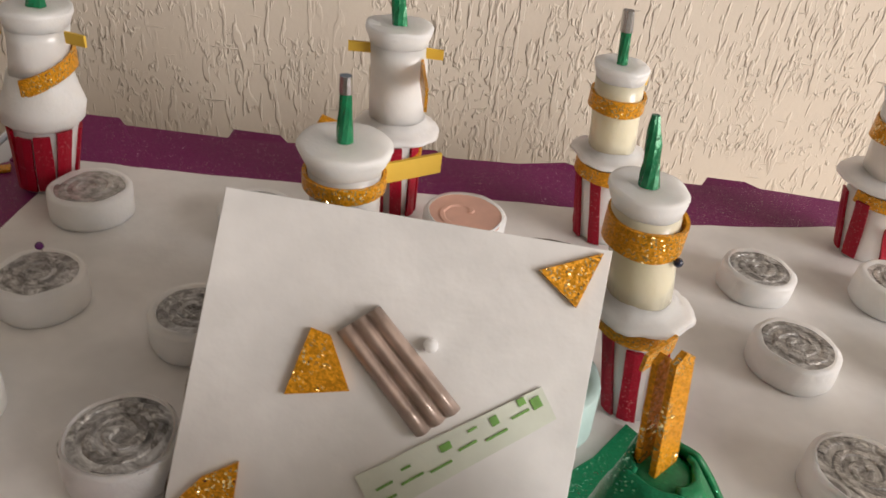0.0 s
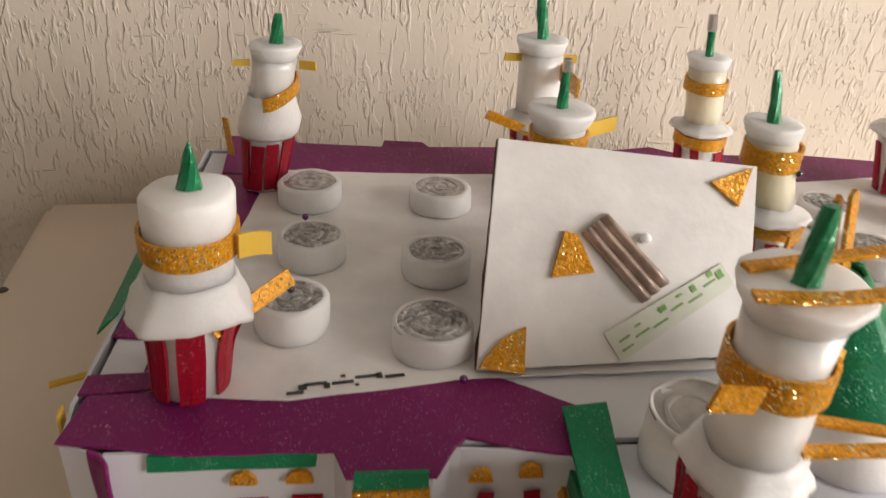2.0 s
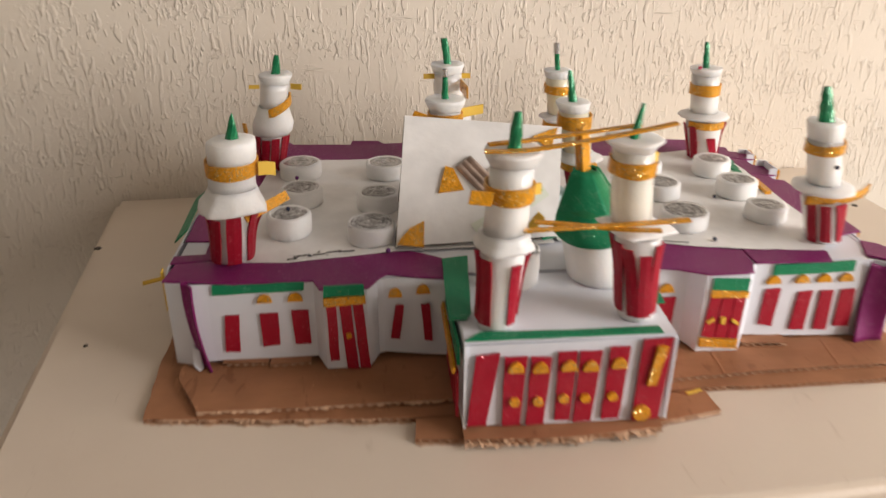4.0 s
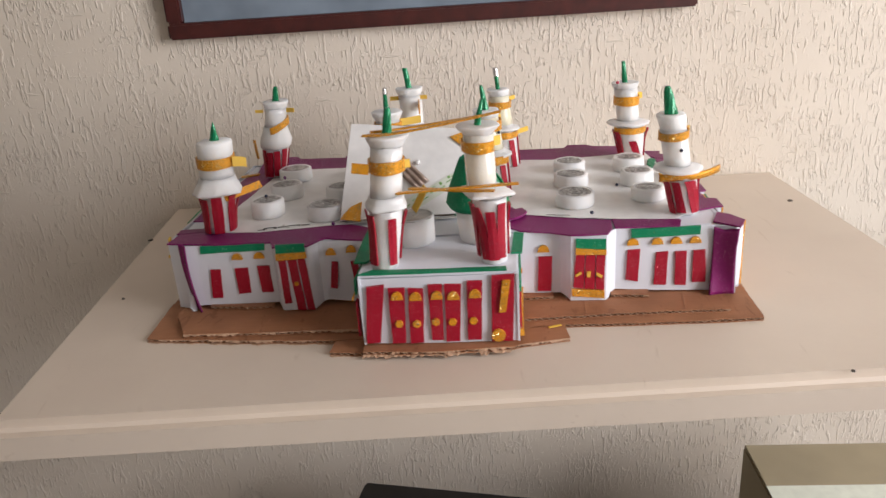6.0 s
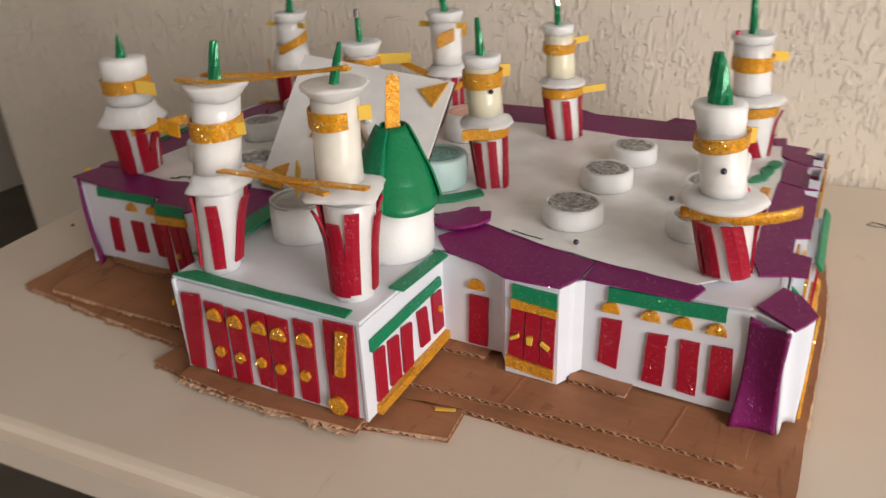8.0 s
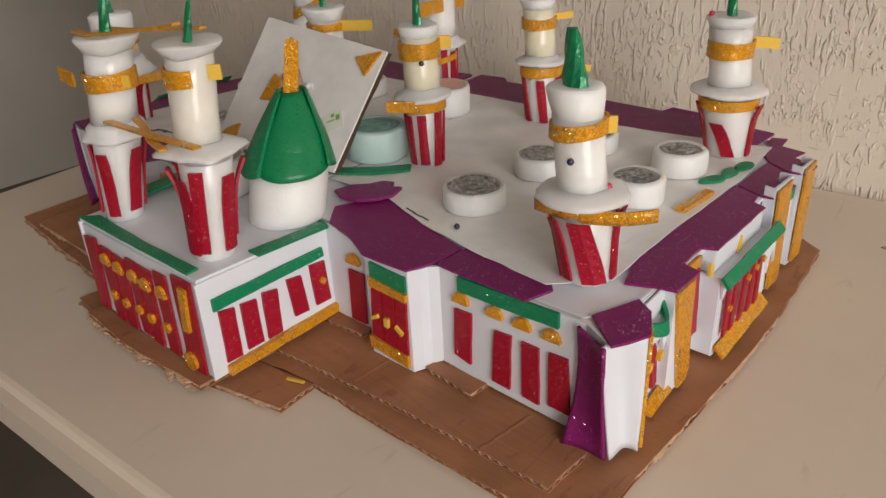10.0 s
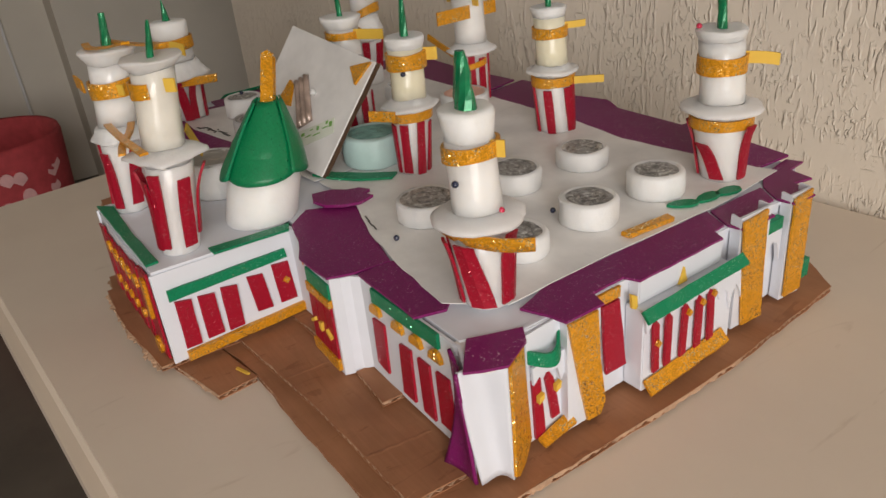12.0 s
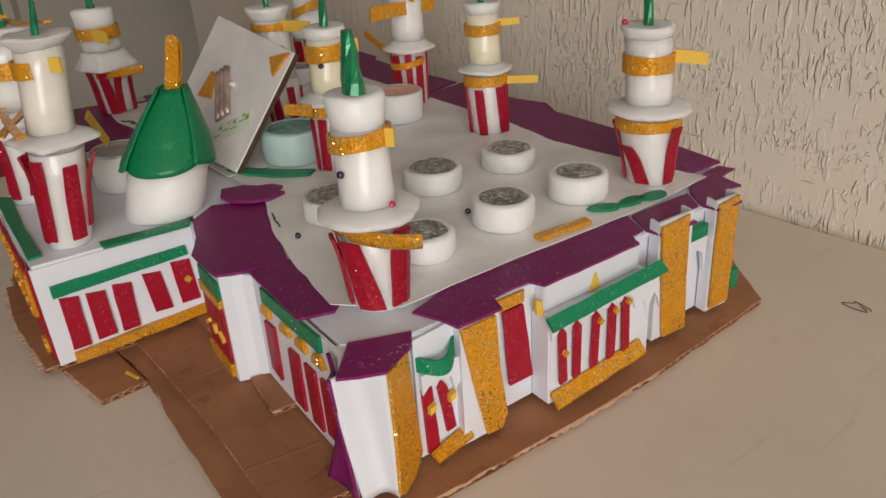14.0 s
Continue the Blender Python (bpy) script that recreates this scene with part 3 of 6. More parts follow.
def front_scrap(name, mat, parent, quad, y, t=0.0018, label=""):
    return part(name, upright([(x, y, z) for x, z in quad], (0, -1, 0), t), mat, parent, label)


def side_scrap(name, mat, parent, quad, x, t=0.0018, label=""):
    return part(name, upright([(x, y, z) for y, z in quad], (1, 0, 0), t), mat, parent, label)


# hidden core that carries the roof
part("core_block", slab([V(x, y, 0.009) for x, y in ((-0.292, 0.014), (0.290, 0.014), (0.300, 0.045), (0.300, 0.285), (0.272, 0.330), (-0.292, 0.335))], 0.074, (0, 0, 1)), PAPER, hall)
front_left = part("front_wall", ribbon([(-0.2815, -0.0025), (-0.268, -0.002), (-0.182, -0.002)], [0.0118, 0.0125, 0.0135], 0.0850, 0.002), PAPER, hall)
left_panel = part("corner_panel", ribbon([(-0.306, 0.030), (-0.302, 0.004), (-0.283, -0.003)], [0.0085, 0.0085, 0.009], 0.0850, 0.002), PAPER, hall)


def fin_shape(u, v):
    """Purple strip at the hall's left corner: wide and bent at the top, narrow and swept aside at the foot."""
    x0 = -0.2868 + 0.0085 * (1 - v) ** 1.4 - 0.0020 * math.sin(math.pi * v)
    return V(x0 + (0.0078 + 0.0010 * v) * u, -0.0045 - (0.0060 + 0.004 * (1 - v)) * u + 0.0016 * math.sin(math.pi * u), 0.0088 + (0.0810 - 0.003 * u) * v)


part("corner_fin", bent_panel(fin_shape, 8, 18, 0.0018), PURPLE, hall, "curled purple glitter strip", True)
part("torn_foot", slab([V(-0.2850, -0.0035, 0.0300), V(-0.2790, -0.0065, 0.0260), V(-0.2770, -0.0085, 0.0092), V(-0.2800, -0.0100, 0.0088), V(-0.2850, -0.0070, 0.0125)], 0.0012, (-0.4, -0.9, 0)), PAPER, hall)
porch_left = part("porch_left", ribbon([(-0.182, -0.002), (-0.1765, -0.013), (-0.1735, -0.0175), (-0.1385, -0.0175), (-0.1345, -0.012), (-0.130, -0.003), (-0.125, -0.002)],
                                       [0.0135, 0.0115, 0.010, 0.0105, 0.0115, 0.0135, 0.0150], 0.0850, 0.002), PAPER, hall)
front_mid = part("front_wall", ribbon([(-0.125, -0.002), (-0.098, -0.0035), (-0.071, -0.006)], [0.0150, 0.0125, 0.0115], 0.0850, 0.002), PAPER, hall)
front_right = part("front_wall", ribbon([(0.0895, 0.0), (0.136, 0.001)], [0.014, 0.0125], 0.0850, 0.002), PAPER, hall)
porch_right = part("porch_right", ribbon([(0.136, 0.001), (0.141, -0.006), (0.1455, -0.0148), (0.1835, -0.0148), (0.188, -0.009), (0.190, -0.003), (0.1955, 0.0015)],
                                         [0.0125, 0.0115, 0.0095, 0.009, 0.0105, 0.0125, 0.0145], 0.0850, 0.002), PAPER, hall)
front_far = part("front_wall", ribbon([(0.1955, 0.0015), (0.24, 0.0015), (0.297, 0.0015)], [0.0145, 0.0115, 0.0095], 0.0850, 0.002), PAPER, hall)


def corner_purple(u, v):
    """Purple strip at the corner: turned edge-on at the top, opened and swept forward at the foot."""
    low = (1 - v) ** 2.2
    top = V(0.2970, -0.0030, 0).lerp(V(0.3195, -0.0150, 0), u)
    foot = V(0.2950, -0.0115, 0).lerp(V(0.3215, -0.0090, 0), u)
    p = top.lerp(foot, low)
    bow = math.sin(math.pi * v)
    p += V(0.0035 * bow * (1 - 2 * u) * 0.28, 0.0026 * bow + 0.0022 * math.sin(math.pi * u), 0)
    p.z = 0.0087 + (0.0725 + 0.0075 * abs(u - 0.42)) * v
    return p


def corner_white(u, v):
    """White sheet of the corner, hollow between its two upright edges and spread at the foot."""
    low = (1 - v) ** 2.5
    p = V(0.3185, -0.0120, 0).lerp(V(0.3315, 0.0105, 0), u)
    p += V(-0.0032, 0.0018, 0) * math.sin(math.pi * u) * (0.75 + 0.25 * math.sin(3.0 * v)) + V(0.0008, -0.0006, 0) * math.sin(7.0 * u + 2.0 * v)
    p += V(0.0050, 0.0060, 0) * (1 - v) ** 1.3 * (1 - u)
    p.z = 0.0087 + 0.0763 * v + (0.0018 * math.sin(math.pi * u) - 0.0005) * low
    return p


part("purple_panel", bent_panel(corner_purple, 12, 18, 0.002), PURPLE, hall, "curled purple glitter foam strip on the corner", True)
part("corner_panel", bent_panel(corner_white, 12, 16, 0.002), PAPER, hall, "", True)
part("corner_panel", ribbon([(0.297, 0.0015), (0.3000, 0.0020), (0.3180, -0.0075)], [0.009, 0.0088, 0.0087], 0.0850, 0.002), PAPER, hall)
part("corner_roof", flat([(0.294, 0.0035), (0.3010, 0.0030), (0.3180, -0.0070), (0.3262, 0.0010), (0.3290, 0.0105), (0.3180, 0.0305), (0.3105, 0.0385), (0.296, 0.036)], 0.0822, 0.0020, 0), SHEET, hall)

# red doors, gold lamps and green lintels of the left front
YL = -0.0022
for q in ([(-0.2555, 0.0565), (-0.2440, 0.0565), (-0.2465, 0.0215), (-0.2585, 0.0220)], [(-0.2275, 0.0570), (-0.2125, 0.0575), (-0.2130, 0.0270), (-0.2270, 0.0260)],
          [(-0.2015, 0.0590), (-0.1875, 0.0590), (-0.1870, 0.0270), (-0.2000, 0.0270)]):
    front_scrap("window", RED, front_left, q, YL)
front_scrap("lintel", GREEN, front_left, [(-0.2625, 0.0850), (-0.1890, 0.0860), (-0.1900, 0.0780), (-0.2635, 0.0760)], YL)
for cx, cz in ((-0.2225, 0.0715), (-0.1975, 0.0720)):
    part("wall_lamp", disc_cap(cx, cz, 0.0125, 0.0075, YL, 0.0025, (0, -1, 0)), GOLD, front_left)
for q in ([(-0.1155, 0.0625), (-0.1085, 0.0620), (-0.1125, 0.0300), (-0.1200, 0.0310)], [(-0.0945, 0.0620), (-0.0870, 0.0630), (-0.0845, 0.0270), (-0.0915, 0.0280)]):
    front_scrap("window", RED, front_mid, q, -0.0058)
for cx, cz in ((-0.1155, 0.0745), (-0.0925, 0.0770)):
    part("wall_lamp", disc_cap(cx, cz, 0.0115, 0.0080, -0.0058, 0.0025, (0, -1, 0)), GOLD, front_mid)
YP = -0.0177
front_scrap("lintel", GREEN, porch_left, [(-0.1725, 0.0890), (-0.1405, 0.0895), (-0.1405, 0.0800), (-0.1730, 0.0790)], YP)
front_scrap("cornice", GOLD, porch_left, [(-0.1735, 0.0785), (-0.1400, 0.0800), (-0.1395, 0.0730), (-0.1735, 0.0710)], YP, 0.003)
for q in ([(-0.1715, 0.0705), (-0.1635, 0.0710), (-0.1630, 0.0195), (-0.1705, 0.0190)], [(-0.1610, 0.0710), (-0.1515, 0.0710), (-0.1475, 0.0100), (-0.1570, 0.0110)],
          [(-0.1500, 0.0715), (-0.1420, 0.0715), (-0.1375, 0.0105), (-0.1460, 0.0110)]):
    front_scrap("door_leaf", RED, porch_left, q, YP)
front_scrap("door_knob", GOLD, porch_left, [(-0.1565, 0.0450), (-0.1525, 0.0460), (-0.1520, 0.0420), (-0.1560, 0.0405)], YP - 0.0018, 0.002)

# right front
YR = -0.0002
front_scrap("window", RED, front_right, [(0.1120, 0.0570), (0.1270, 0.0570), (0.1255, 0.0160), (0.1105, 0.0160)], YR)
part("wall_lamp", disc_cap(0.1175, 0.0665, 0.0130, 0.0080, YR, 0.0025, (0, -1, 0)), GOLD, front_right)
YQ = -0.0150
front_scrap("lintel", GREEN, porch_right, [(0.1510, 0.0820), (0.1825, 0.0805), (0.1825, 0.0690), (0.1510, 0.0715)], YQ)
front_scrap("cornice", GOLD, porch_right, [(0.1505, 0.0715), (0.1830, 0.0685), (0.1830, 0.0630), (0.1505, 0.0645)], YQ, 0.003)
for q in ([(0.1510, 0.0640), (0.1605, 0.0630), (0.1590, 0.0240), (0.1480, 0.0260)], [(0.1615, 0.0630), (0.1715, 0.0630), (0.1710, 0.0230), (0.1600, 0.0240)],
          [(0.1725, 0.0630), (0.1820, 0.0625), (0.1810, 0.0220), (0.1720, 0.0230)]):
    front_scrap("door_leaf", RED, porch_right, q, YQ)
front_scrap("door_sill", GOLD, porch_right, [(0.1465, 0.0245), (0.1815, 0.0215), (0.1815, 0.0125), (0.1470, 0.0160)], YQ, 0.003)
for q in ([(0.1500, 0.0410), (0.1560, 0.0450), (0.1570, 0.0425), (0.1510, 0.0390)], [(0.1625, 0.0445), (0.1665, 0.0450), (0.1660, 0.0380), (0.1625, 0.0385)],
          [(0.1730, 0.0430), (0.1790, 0.0390), (0.1780, 0.0365), (0.1720, 0.0405)]):
    front_scrap("door_knob", GOLDBACK, porch_right, q, YQ - 0.0018, 0.002)
YF = 0.0013
front_scrap("lintel", GREEN, front_far, [(0.2115, 0.0845), (0.2840, 0.0860), (0.2840, 0.0760), (0.2115, 0.0745)], YF, 0.0022)
for q in ([(0.2080, 0.0605), (0.2215, 0.0610), (0.2200, 0.0230), (0.2070, 0.0260)], [(0.2390, 0.0565), (0.2515, 0.0575), (0.2505, 0.0180), (0.2370, 0.0190)],
          [(0.2590, 0.0570), (0.2710, 0.0570), (0.2720, 0.0170), (0.2600, 0.0180)], [(0.2780, 0.0575), (0.2905, 0.0580), (0.2930, 0.0200), (0.2785, 0.0205)]):
    front_scrap("window", RED, front_far, q, YF)
for cx in (0.2135, 0.2395, 0.2595, 0.2795):
    part("wall_lamp", disc_cap(cx, 0.0700, 0.0125, 0.0075, YF, 0.0028, (0, -1, 0)), GOLD, front_far)

# right side of the hall: four gold pilasters, a small porch, a red panel and the arcade box
side = part("side_wall", ribbon([(0.3115, 0.034), (0.3115, 0.215), (0.3115, 0.294)], 0.0085, 0.0855, 0.0025), PAPER, hall)
pil = part("pilaster", ribbon([(0.3315, 0.0105), (0.3255, 0.0205), (0.3182, 0.0325), (0.3120, 0.0350)], 0.0085, 0.0850, 0.002), PAPER, hall)
PA, PB, PN = V(0.3318, 0.0102, 0), V(0.3182, 0.0327, 0), V(0.856, 0.517, 0)
part("gold_face", slab([PA.lerp(PB, s) + PN * 0.0004 + V(0, 0, z) for s, z in ((-0.02, 0.0862), (0.72, 0.0862), (0.80, 0.060), (0.90, 0.035), (0.97, 0.0175), (0.55, 0.0093), (0.12, 0.0088), (-0.04, 0.012), (0.0, 0.05))], 0.002, PN), GOLD, pil)
# little porch in the niche
part("niche_back", slab([V(0.3145, 0.0355, 0.009), V(0.3145, 0.0355, 0.084), V(0.3145, 0.062, 0.086), V(0.3145, 0.062, 0.009)], 0.0012, (1, 0, 0)), PAPER, side)


def porch_awning(u, v):
    """Green strip that bows outward between the two pilasters, its lower edge pushed out."""
    return V(0.3160 + (0.0085 + 0.0015 * (1 - v)) * math.sin(math.pi * u), 0.0362 + 0.0246 * u, 0.0650 + 0.0035 * u - 0.0030 * math.sin(math.pi * u) + 0.0085 * v)


part("arch_trim", bent_panel(porch_awning, 12, 2, 0.0018), GREEN, side, "curved green glitter trim")
half_round = [V(0.3155 + 0.0065 * math.sin(math.pi * i / 10), 0.0366 + 0.0238 * i / 10, 0.0655 + 0.0035 * i / 10 - 0.0030 * math.sin(math.pi * i / 10)) for i in range(11)]
part("awning_top", slab(half_round, 0.0012, (0, 0, 1)), PAPER, side)
for q in ([(0.0375, 0.0530), (0.0440, 0.0530), (0.0465, 0.0130), (0.0390, 0.0105)], [(0.0475, 0.0500), (0.0505, 0.0540), (0.0535, 0.0490), (0.0580, 0.0200), (0.0520, 0.0190)]):
    side_scrap("door_leaf", RED, side, q, 0.3160)
side_scrap("hood", PAPER, side, [(0.0365, 0.0640), (0.0605, 0.0660), (0.0640, 0.0420), (0.0600, 0.0500), (0.0575, 0.0460), (0.0550, 0.0560), (0.0450, 0.0570), (0.0410, 0.0560), (0.0370, 0.0520)], 0.3180)
part("door_sill", slab([V(0.318, 0.0400, 0.0095), V(0.318, 0.0640, 0.0175), V(0.325, 0.0640, 0.0130), V(0.325, 0.0400, 0.0090)], 0.0025, (0.3, 0, 1), 0.0002), GOLD, side)
for y, z in ((0.0400, 0.0400), (0.0530, 0.0420)):
    side_scrap("door_knob", GOLDBACK, side, [(y, z - 0.002), (y + 0.0035, z), (y + 0.004, z + 0.004), (y, z + 0.0025)], 0.3180, 0.003)
pil2 = part("pilaster", ribbon([(0.313, 0.0610), (0.3225, 0.0600), (0.3225, 0.0860), (0.313, 0.0870)], [0.009, 0.0088, 0.0088, 0.009], [0.0855, 0.0855, 0.0855, 0.0855], 0.002), PAPER, hall)
side_scrap("gold_face", GOLD, pil2, [(0.0595, 0.0840), (0.0825, 0.0840), (0.0845, 0.0500), (0.0890, 0.0170), (0.0850, 0.0088), (0.0745, 0.0092), (0.0660, 0.0500)], 0.3228)
side_scrap("panel_head", GOLD, side, [(0.0885, 0.0850), (0.1100, 0.0850), (0.1095, 0.0780), (0.0890, 0.0775)], 0.3140)
side_scrap("red_panel", RED, side, [(0.0945, 0.0765), (0.1090, 0.0765), (0.1160, 0.0260), (0.0985, 0.0260)], 0.3142)
# arcade box
arcade = part("arcade_box", box((0.3195, 0.161, 0.0385), (0.015, 0.086, 0.059), 0.0008), PAPER, hall, "projecting white arcade box")
part("upper_block", box((0.3155, 0.160, 0.0775), (0.009, 0.078, 0.0185), 0.0008), PAPER, arcade)
XB = 0.3272
side_scrap("apron", PAPER, arcade, [(0.117, 0.0680), (0.208, 0.0680), (0.2115, 0.0400), (0.2085, 0.0480), (0.2050, 0.0530), (0.2015, 0.0470), (0.2000, 0.0360), (0.1970, 0.0500), (0.1920, 0.0540),
                                    (0.1880, 0.0480), (0.1845, 0.0580), (0.1250, 0.0590), (0.1190, 0.0530)], XB, 0.0016)
part("awning", slab([V(0.3275, 0.1145, 0.0695), V(0.3275, 0.2085, 0.0735), V(0.3320, 0.2110, 0.0660), V(0.3320, 0.1160, 0.0620)], 0.0022, (0.7, 0, 0.7), 0.0004), GREEN, arcade, "green glitter awning strip")
for y0, y1 in ((0.1225, 0.1295), (0.1345, 0.1400), (0.1500, 0.1545), (0.1635, 0.1690), (0.1745, 0.1820)):
    side_scrap("column_strip", RED, arcade, [(y0, 0.0570), (y0 + 0.0025, 0.0610), (y0 + 0.0055, 0.0570), (y1, 0.0235), (y1 - 0.0055, 0.0225)], XB + 0.0018)
for y, z in ((0.1240, 0.0440), (0.1520, 0.0540), (0.1650, 0.0560), (0.1760, 0.0580)):
    side_scrap("lamp", GOLD, arcade, [(y, z), (y + 0.0025, z - 0.0025), (y + 0.005, z), (y + 0.0025, z + 0.003)], XB + 0.0036, 0.0018)
part("sill", slab([V(0.3275, 0.1185, 0.0160), V(0.3275, 0.1935, 0.0215), V(0.3345, 0.1935, 0.0150), V(0.3345, 0.1185, 0.0090)], 0.0025, (0.4, 0, 1), 0.0004), GOLD, arcade)
side_scrap("corner_tab", GOLDBACK, arcade, [(0.1140, 0.0790), (0.1190, 0.0760), (0.1200, 0.0660), (0.1150, 0.0690)], 0.3185, 0.002)
side_scrap("small_gable", GOLDBACK, arcade, [(0.1560, 0.0690), (0.1640, 0.0690), (0.1605, 0.0800)], 0.3202, 0.0012)
pil3 = part("pilaster", ribbon([(0.313, 0.2160), (0.3215, 0.2150), (0.3225, 0.2460), (0.313, 0.2480)], 0.0088, 0.094, 0.002), PAPER, hall)
side_scrap("gold_face", GOLD, pil3, [(0.2145, 0.0920), (0.2400, 0.0935), (0.2420, 0.0500), (0.2455, 0.0088), (0.2230, 0.0100), (0.2185, 0.0500)], 0.3228)
side_scrap("lintel", GREEN, side, [(0.2500, 0.0770), (0.2680, 0.0770), (0.2680, 0.0680), (0.2500, 0.0680)], 0.3142, 0.005)
side_scrap("hood", PAPER, side, [(0.2480, 0.0690), (0.2700, 0.0690), (0.2700, 0.0400), (0.2660, 0.0560), (0.2600, 0.0590), (0.2560, 0.0520), (0.2520, 0.0400)], 0.3150, 0.003)
pil4 = part("pilaster", ribbon([(0.313, 0.2720), (0.3215, 0.2710), (0.3225, 0.2930), (0.313, 0.2950)], 0.0088, 0.092, 0.002), PAPER, hall)
side_scrap("gold_face", GOLD, pil4, [(0.2715, 0.0900), (0.2915, 0.0920), (0.2920, 0.0120), (0.2725, 0.0120)], 0.3228)
side_scrap("tab", GREEN, side, [(0.3000, 0.0300), (0.3080, 0.0300), (0.3080, 0.0150), (0.3000, 0.0150)], 0.3145, 0.006)

# left and back walls
part("left_wall", ribbon([(-0.306, 0.345), (-0.3055, 0.20), (-0.306, 0.030)], 0.0085, 0.0855, 0.002), PAPER, hall)
part("back_wall", ribbon([(0.3095, 0.2955), (0.284, 0.334), (0.0, 0.340), (-0.306, 0.347)], 0.0085, 0.0855, 0.002), PAPER, hall)
part("gold_edge", ribbon([(-0.3095, 0.028), (-0.3085, 0.020)], [0.055, 0.050], 0.087, 0.0012), GOLDBACK, hall)
part("left_flap", slab([V(-0.3065, 0.197, 0.0895), V(-0.3050, 0.100, 0.0900), V(-0.3150, 0.094, 0.0790), V(-0.3180, 0.197, 0.0830)], 0.0018, (0, 0, 1), 0.0004), GREEN, hall, "green glitter flap hanging over the edge")
part("loose_stick", slab([V(-0.3075, 0.130, 0.0345), V(-0.3075, 0.1275, 0.0330), V(-0.356, 0.1095, 0.0285), V(-0.3565, 0.1120, 0.0300)], 0.002, (0, 0, 1)), GOLDBACK, hall, "yellow foam strip sticking out")

# roof board, purple trim pieces and the white papers laid over them
roof = part("roof", flat([(-0.300, 0.006), (-0.184, 0.003), (-0.130, 0.003), (-0.072, 0.004), (0.092, 0.006), (0.140, 0.006), (0.192, 0.006), (0.296, 0.006), (0.313, 0.040), (0.313, 0.293), (0.284, 0.335), (-0.300, 0.340)], 0.0820, 0.003, 0), PAPER, hall)
ZT = 0.0852
TRIM = [
    [(-0.3035, 0.004), (-0.245, -0.0045), (-0.182, -0.0035), (-0.176, -0.0195), (-0.137, -0.0195), (-0.127, -0.001), (-0.122, 0.004), (-0.095, -0.004), (-0.071, -0.008), (-0.060, 0.022), (-0.100, 0.046), (-0.150, 0.046), (-0.205, 0.036), (-0.262, 0.034), (-0.268, 0.038), (-0.300, 0.034)],
    [(-0.3045, 0.036), (-0.268, 0.040), (-0.262, 0.10), (-0.256, 0.16), (-0.250, 0.290), (-0.284, 0.2945), (-0.292, 0.285), (-0.297, 0.240), (-0.304, 0.190), (-0.302, 0.082), (-0.279, 0.080), (-0.2785, 0.052), (-0.3045, 0.050)],
    [(0.076, 0.022), (0.093, 0.002), (0.122, -0.006), (0.146, -0.0175), (0.1845, -0.0165), (0.191, 0.0), (0.194, 0.026), (0.140, 0.041), (0.098, 0.056)],
    [(0.1945, 0.001), (0.262, -0.001), (0.268, 0.018), (0.255, 0.033), (0.1950, 0.030)],
    [(0.2990, 0.0085), (0.3220, -0.0110), (0.3275, -0.0020), (0.3330, 0.0105), (0.3225, 0.0310), (0.3110, 0.0385)],
    [(0.2960, 0.049), (0.3130, 0.056), (0.3240, 0.0580), (0.3245, 0.0870), (0.3125, 0.0905), (0.3120, 0.116), (0.3215, 0.120), (0.3215, 0.197), (0.3120, 0.201), (0.3105, 0.213), (0.2900, 0.222), (0.2880, 0.130), (0.2875, 0.075)],
    [(0.2915, 0.224), (0.3120, 0.214), (0.3240, 0.2155), (0.3250, 0.2470), (0.3100, 0.250), (0.3100, 0.268), (0.2920, 0.280)],
    [(0.2925, 0.282), (0.3110, 0.270), (0.3240, 0.2715), (0.3250, 0.2940), (0.3150, 0.298), (0.3040, 0.302), (0.3080, 0.318), (0.2880, 0.322), (0.2860, 0.342), (0.2740, 0.338), (0.2800, 0.300)],
]
for q in TRIM:
    part("purple_trim", flat(q, ZT, 0.0018, 0.0005, 0.0003), PURPLE, roof)
for q in ([(-0.284, 0.296), (-0.200, 0.292), (-0.062, 0.291), (-0.060, 0.347), (-0.120, 0.345), (-0.126, 0.352), (-0.158, 0.3535), (-0.160, 0.344), (-0.230, 0.347), (-0.236, 0.354), (-0.286, 0.355)],
          [(-0.058, 0.293), (0.060, 0.296), (0.160, 0.290), (0.268, 0.296), (0.276, 0.338), (0.215, 0.344), (0.205, 0.350), (0.178, 0.351), (0.172, 0.342), (0.098, 0.343), (0.075, 0.352), (0.040, 0.346), (-0.010, 0.345), (-0.018, 0.352), (-0.050, 0.350)]):
    part("purple_trim", slab([V(x, y, ZT + max(0.0, y - 0.320) * 0.22) for x, y in q], 0.0018, (0, 0, 1)), PURPLE, roof)
part("white_paper", flat([(-0.268, 0.033), (-0.205, 0.029), (-0.120, 0.044), (-0.070, 0.047), (0.030, 0.053), (0.030, 0.150), (0.0, 0.301), (-0.150, 0.299), (-0.247, 0.302), (-0.258, 0.160)], ZT + 0.0022, 0.0006, 0.0006, 0), SHEET, roof)
part("white_paper", flat([(0.095, 0.055), (0.150, 0.036), (0.200, 0.026), (0.262, 0.019), (0.290, 0.046), (0.288, 0.130), (0.291, 0.230), (0.284, 0.312), (0.220, 0.300), (0.150, 0.291), (0.090, 0.299), (0.001, 0.301), (0.031, 0.150), (0.034, 0.055)], ZT + 0.0024, 0.0006, 0.0006, 0), SHEET, roof)
DECK = ZT + 0.0031
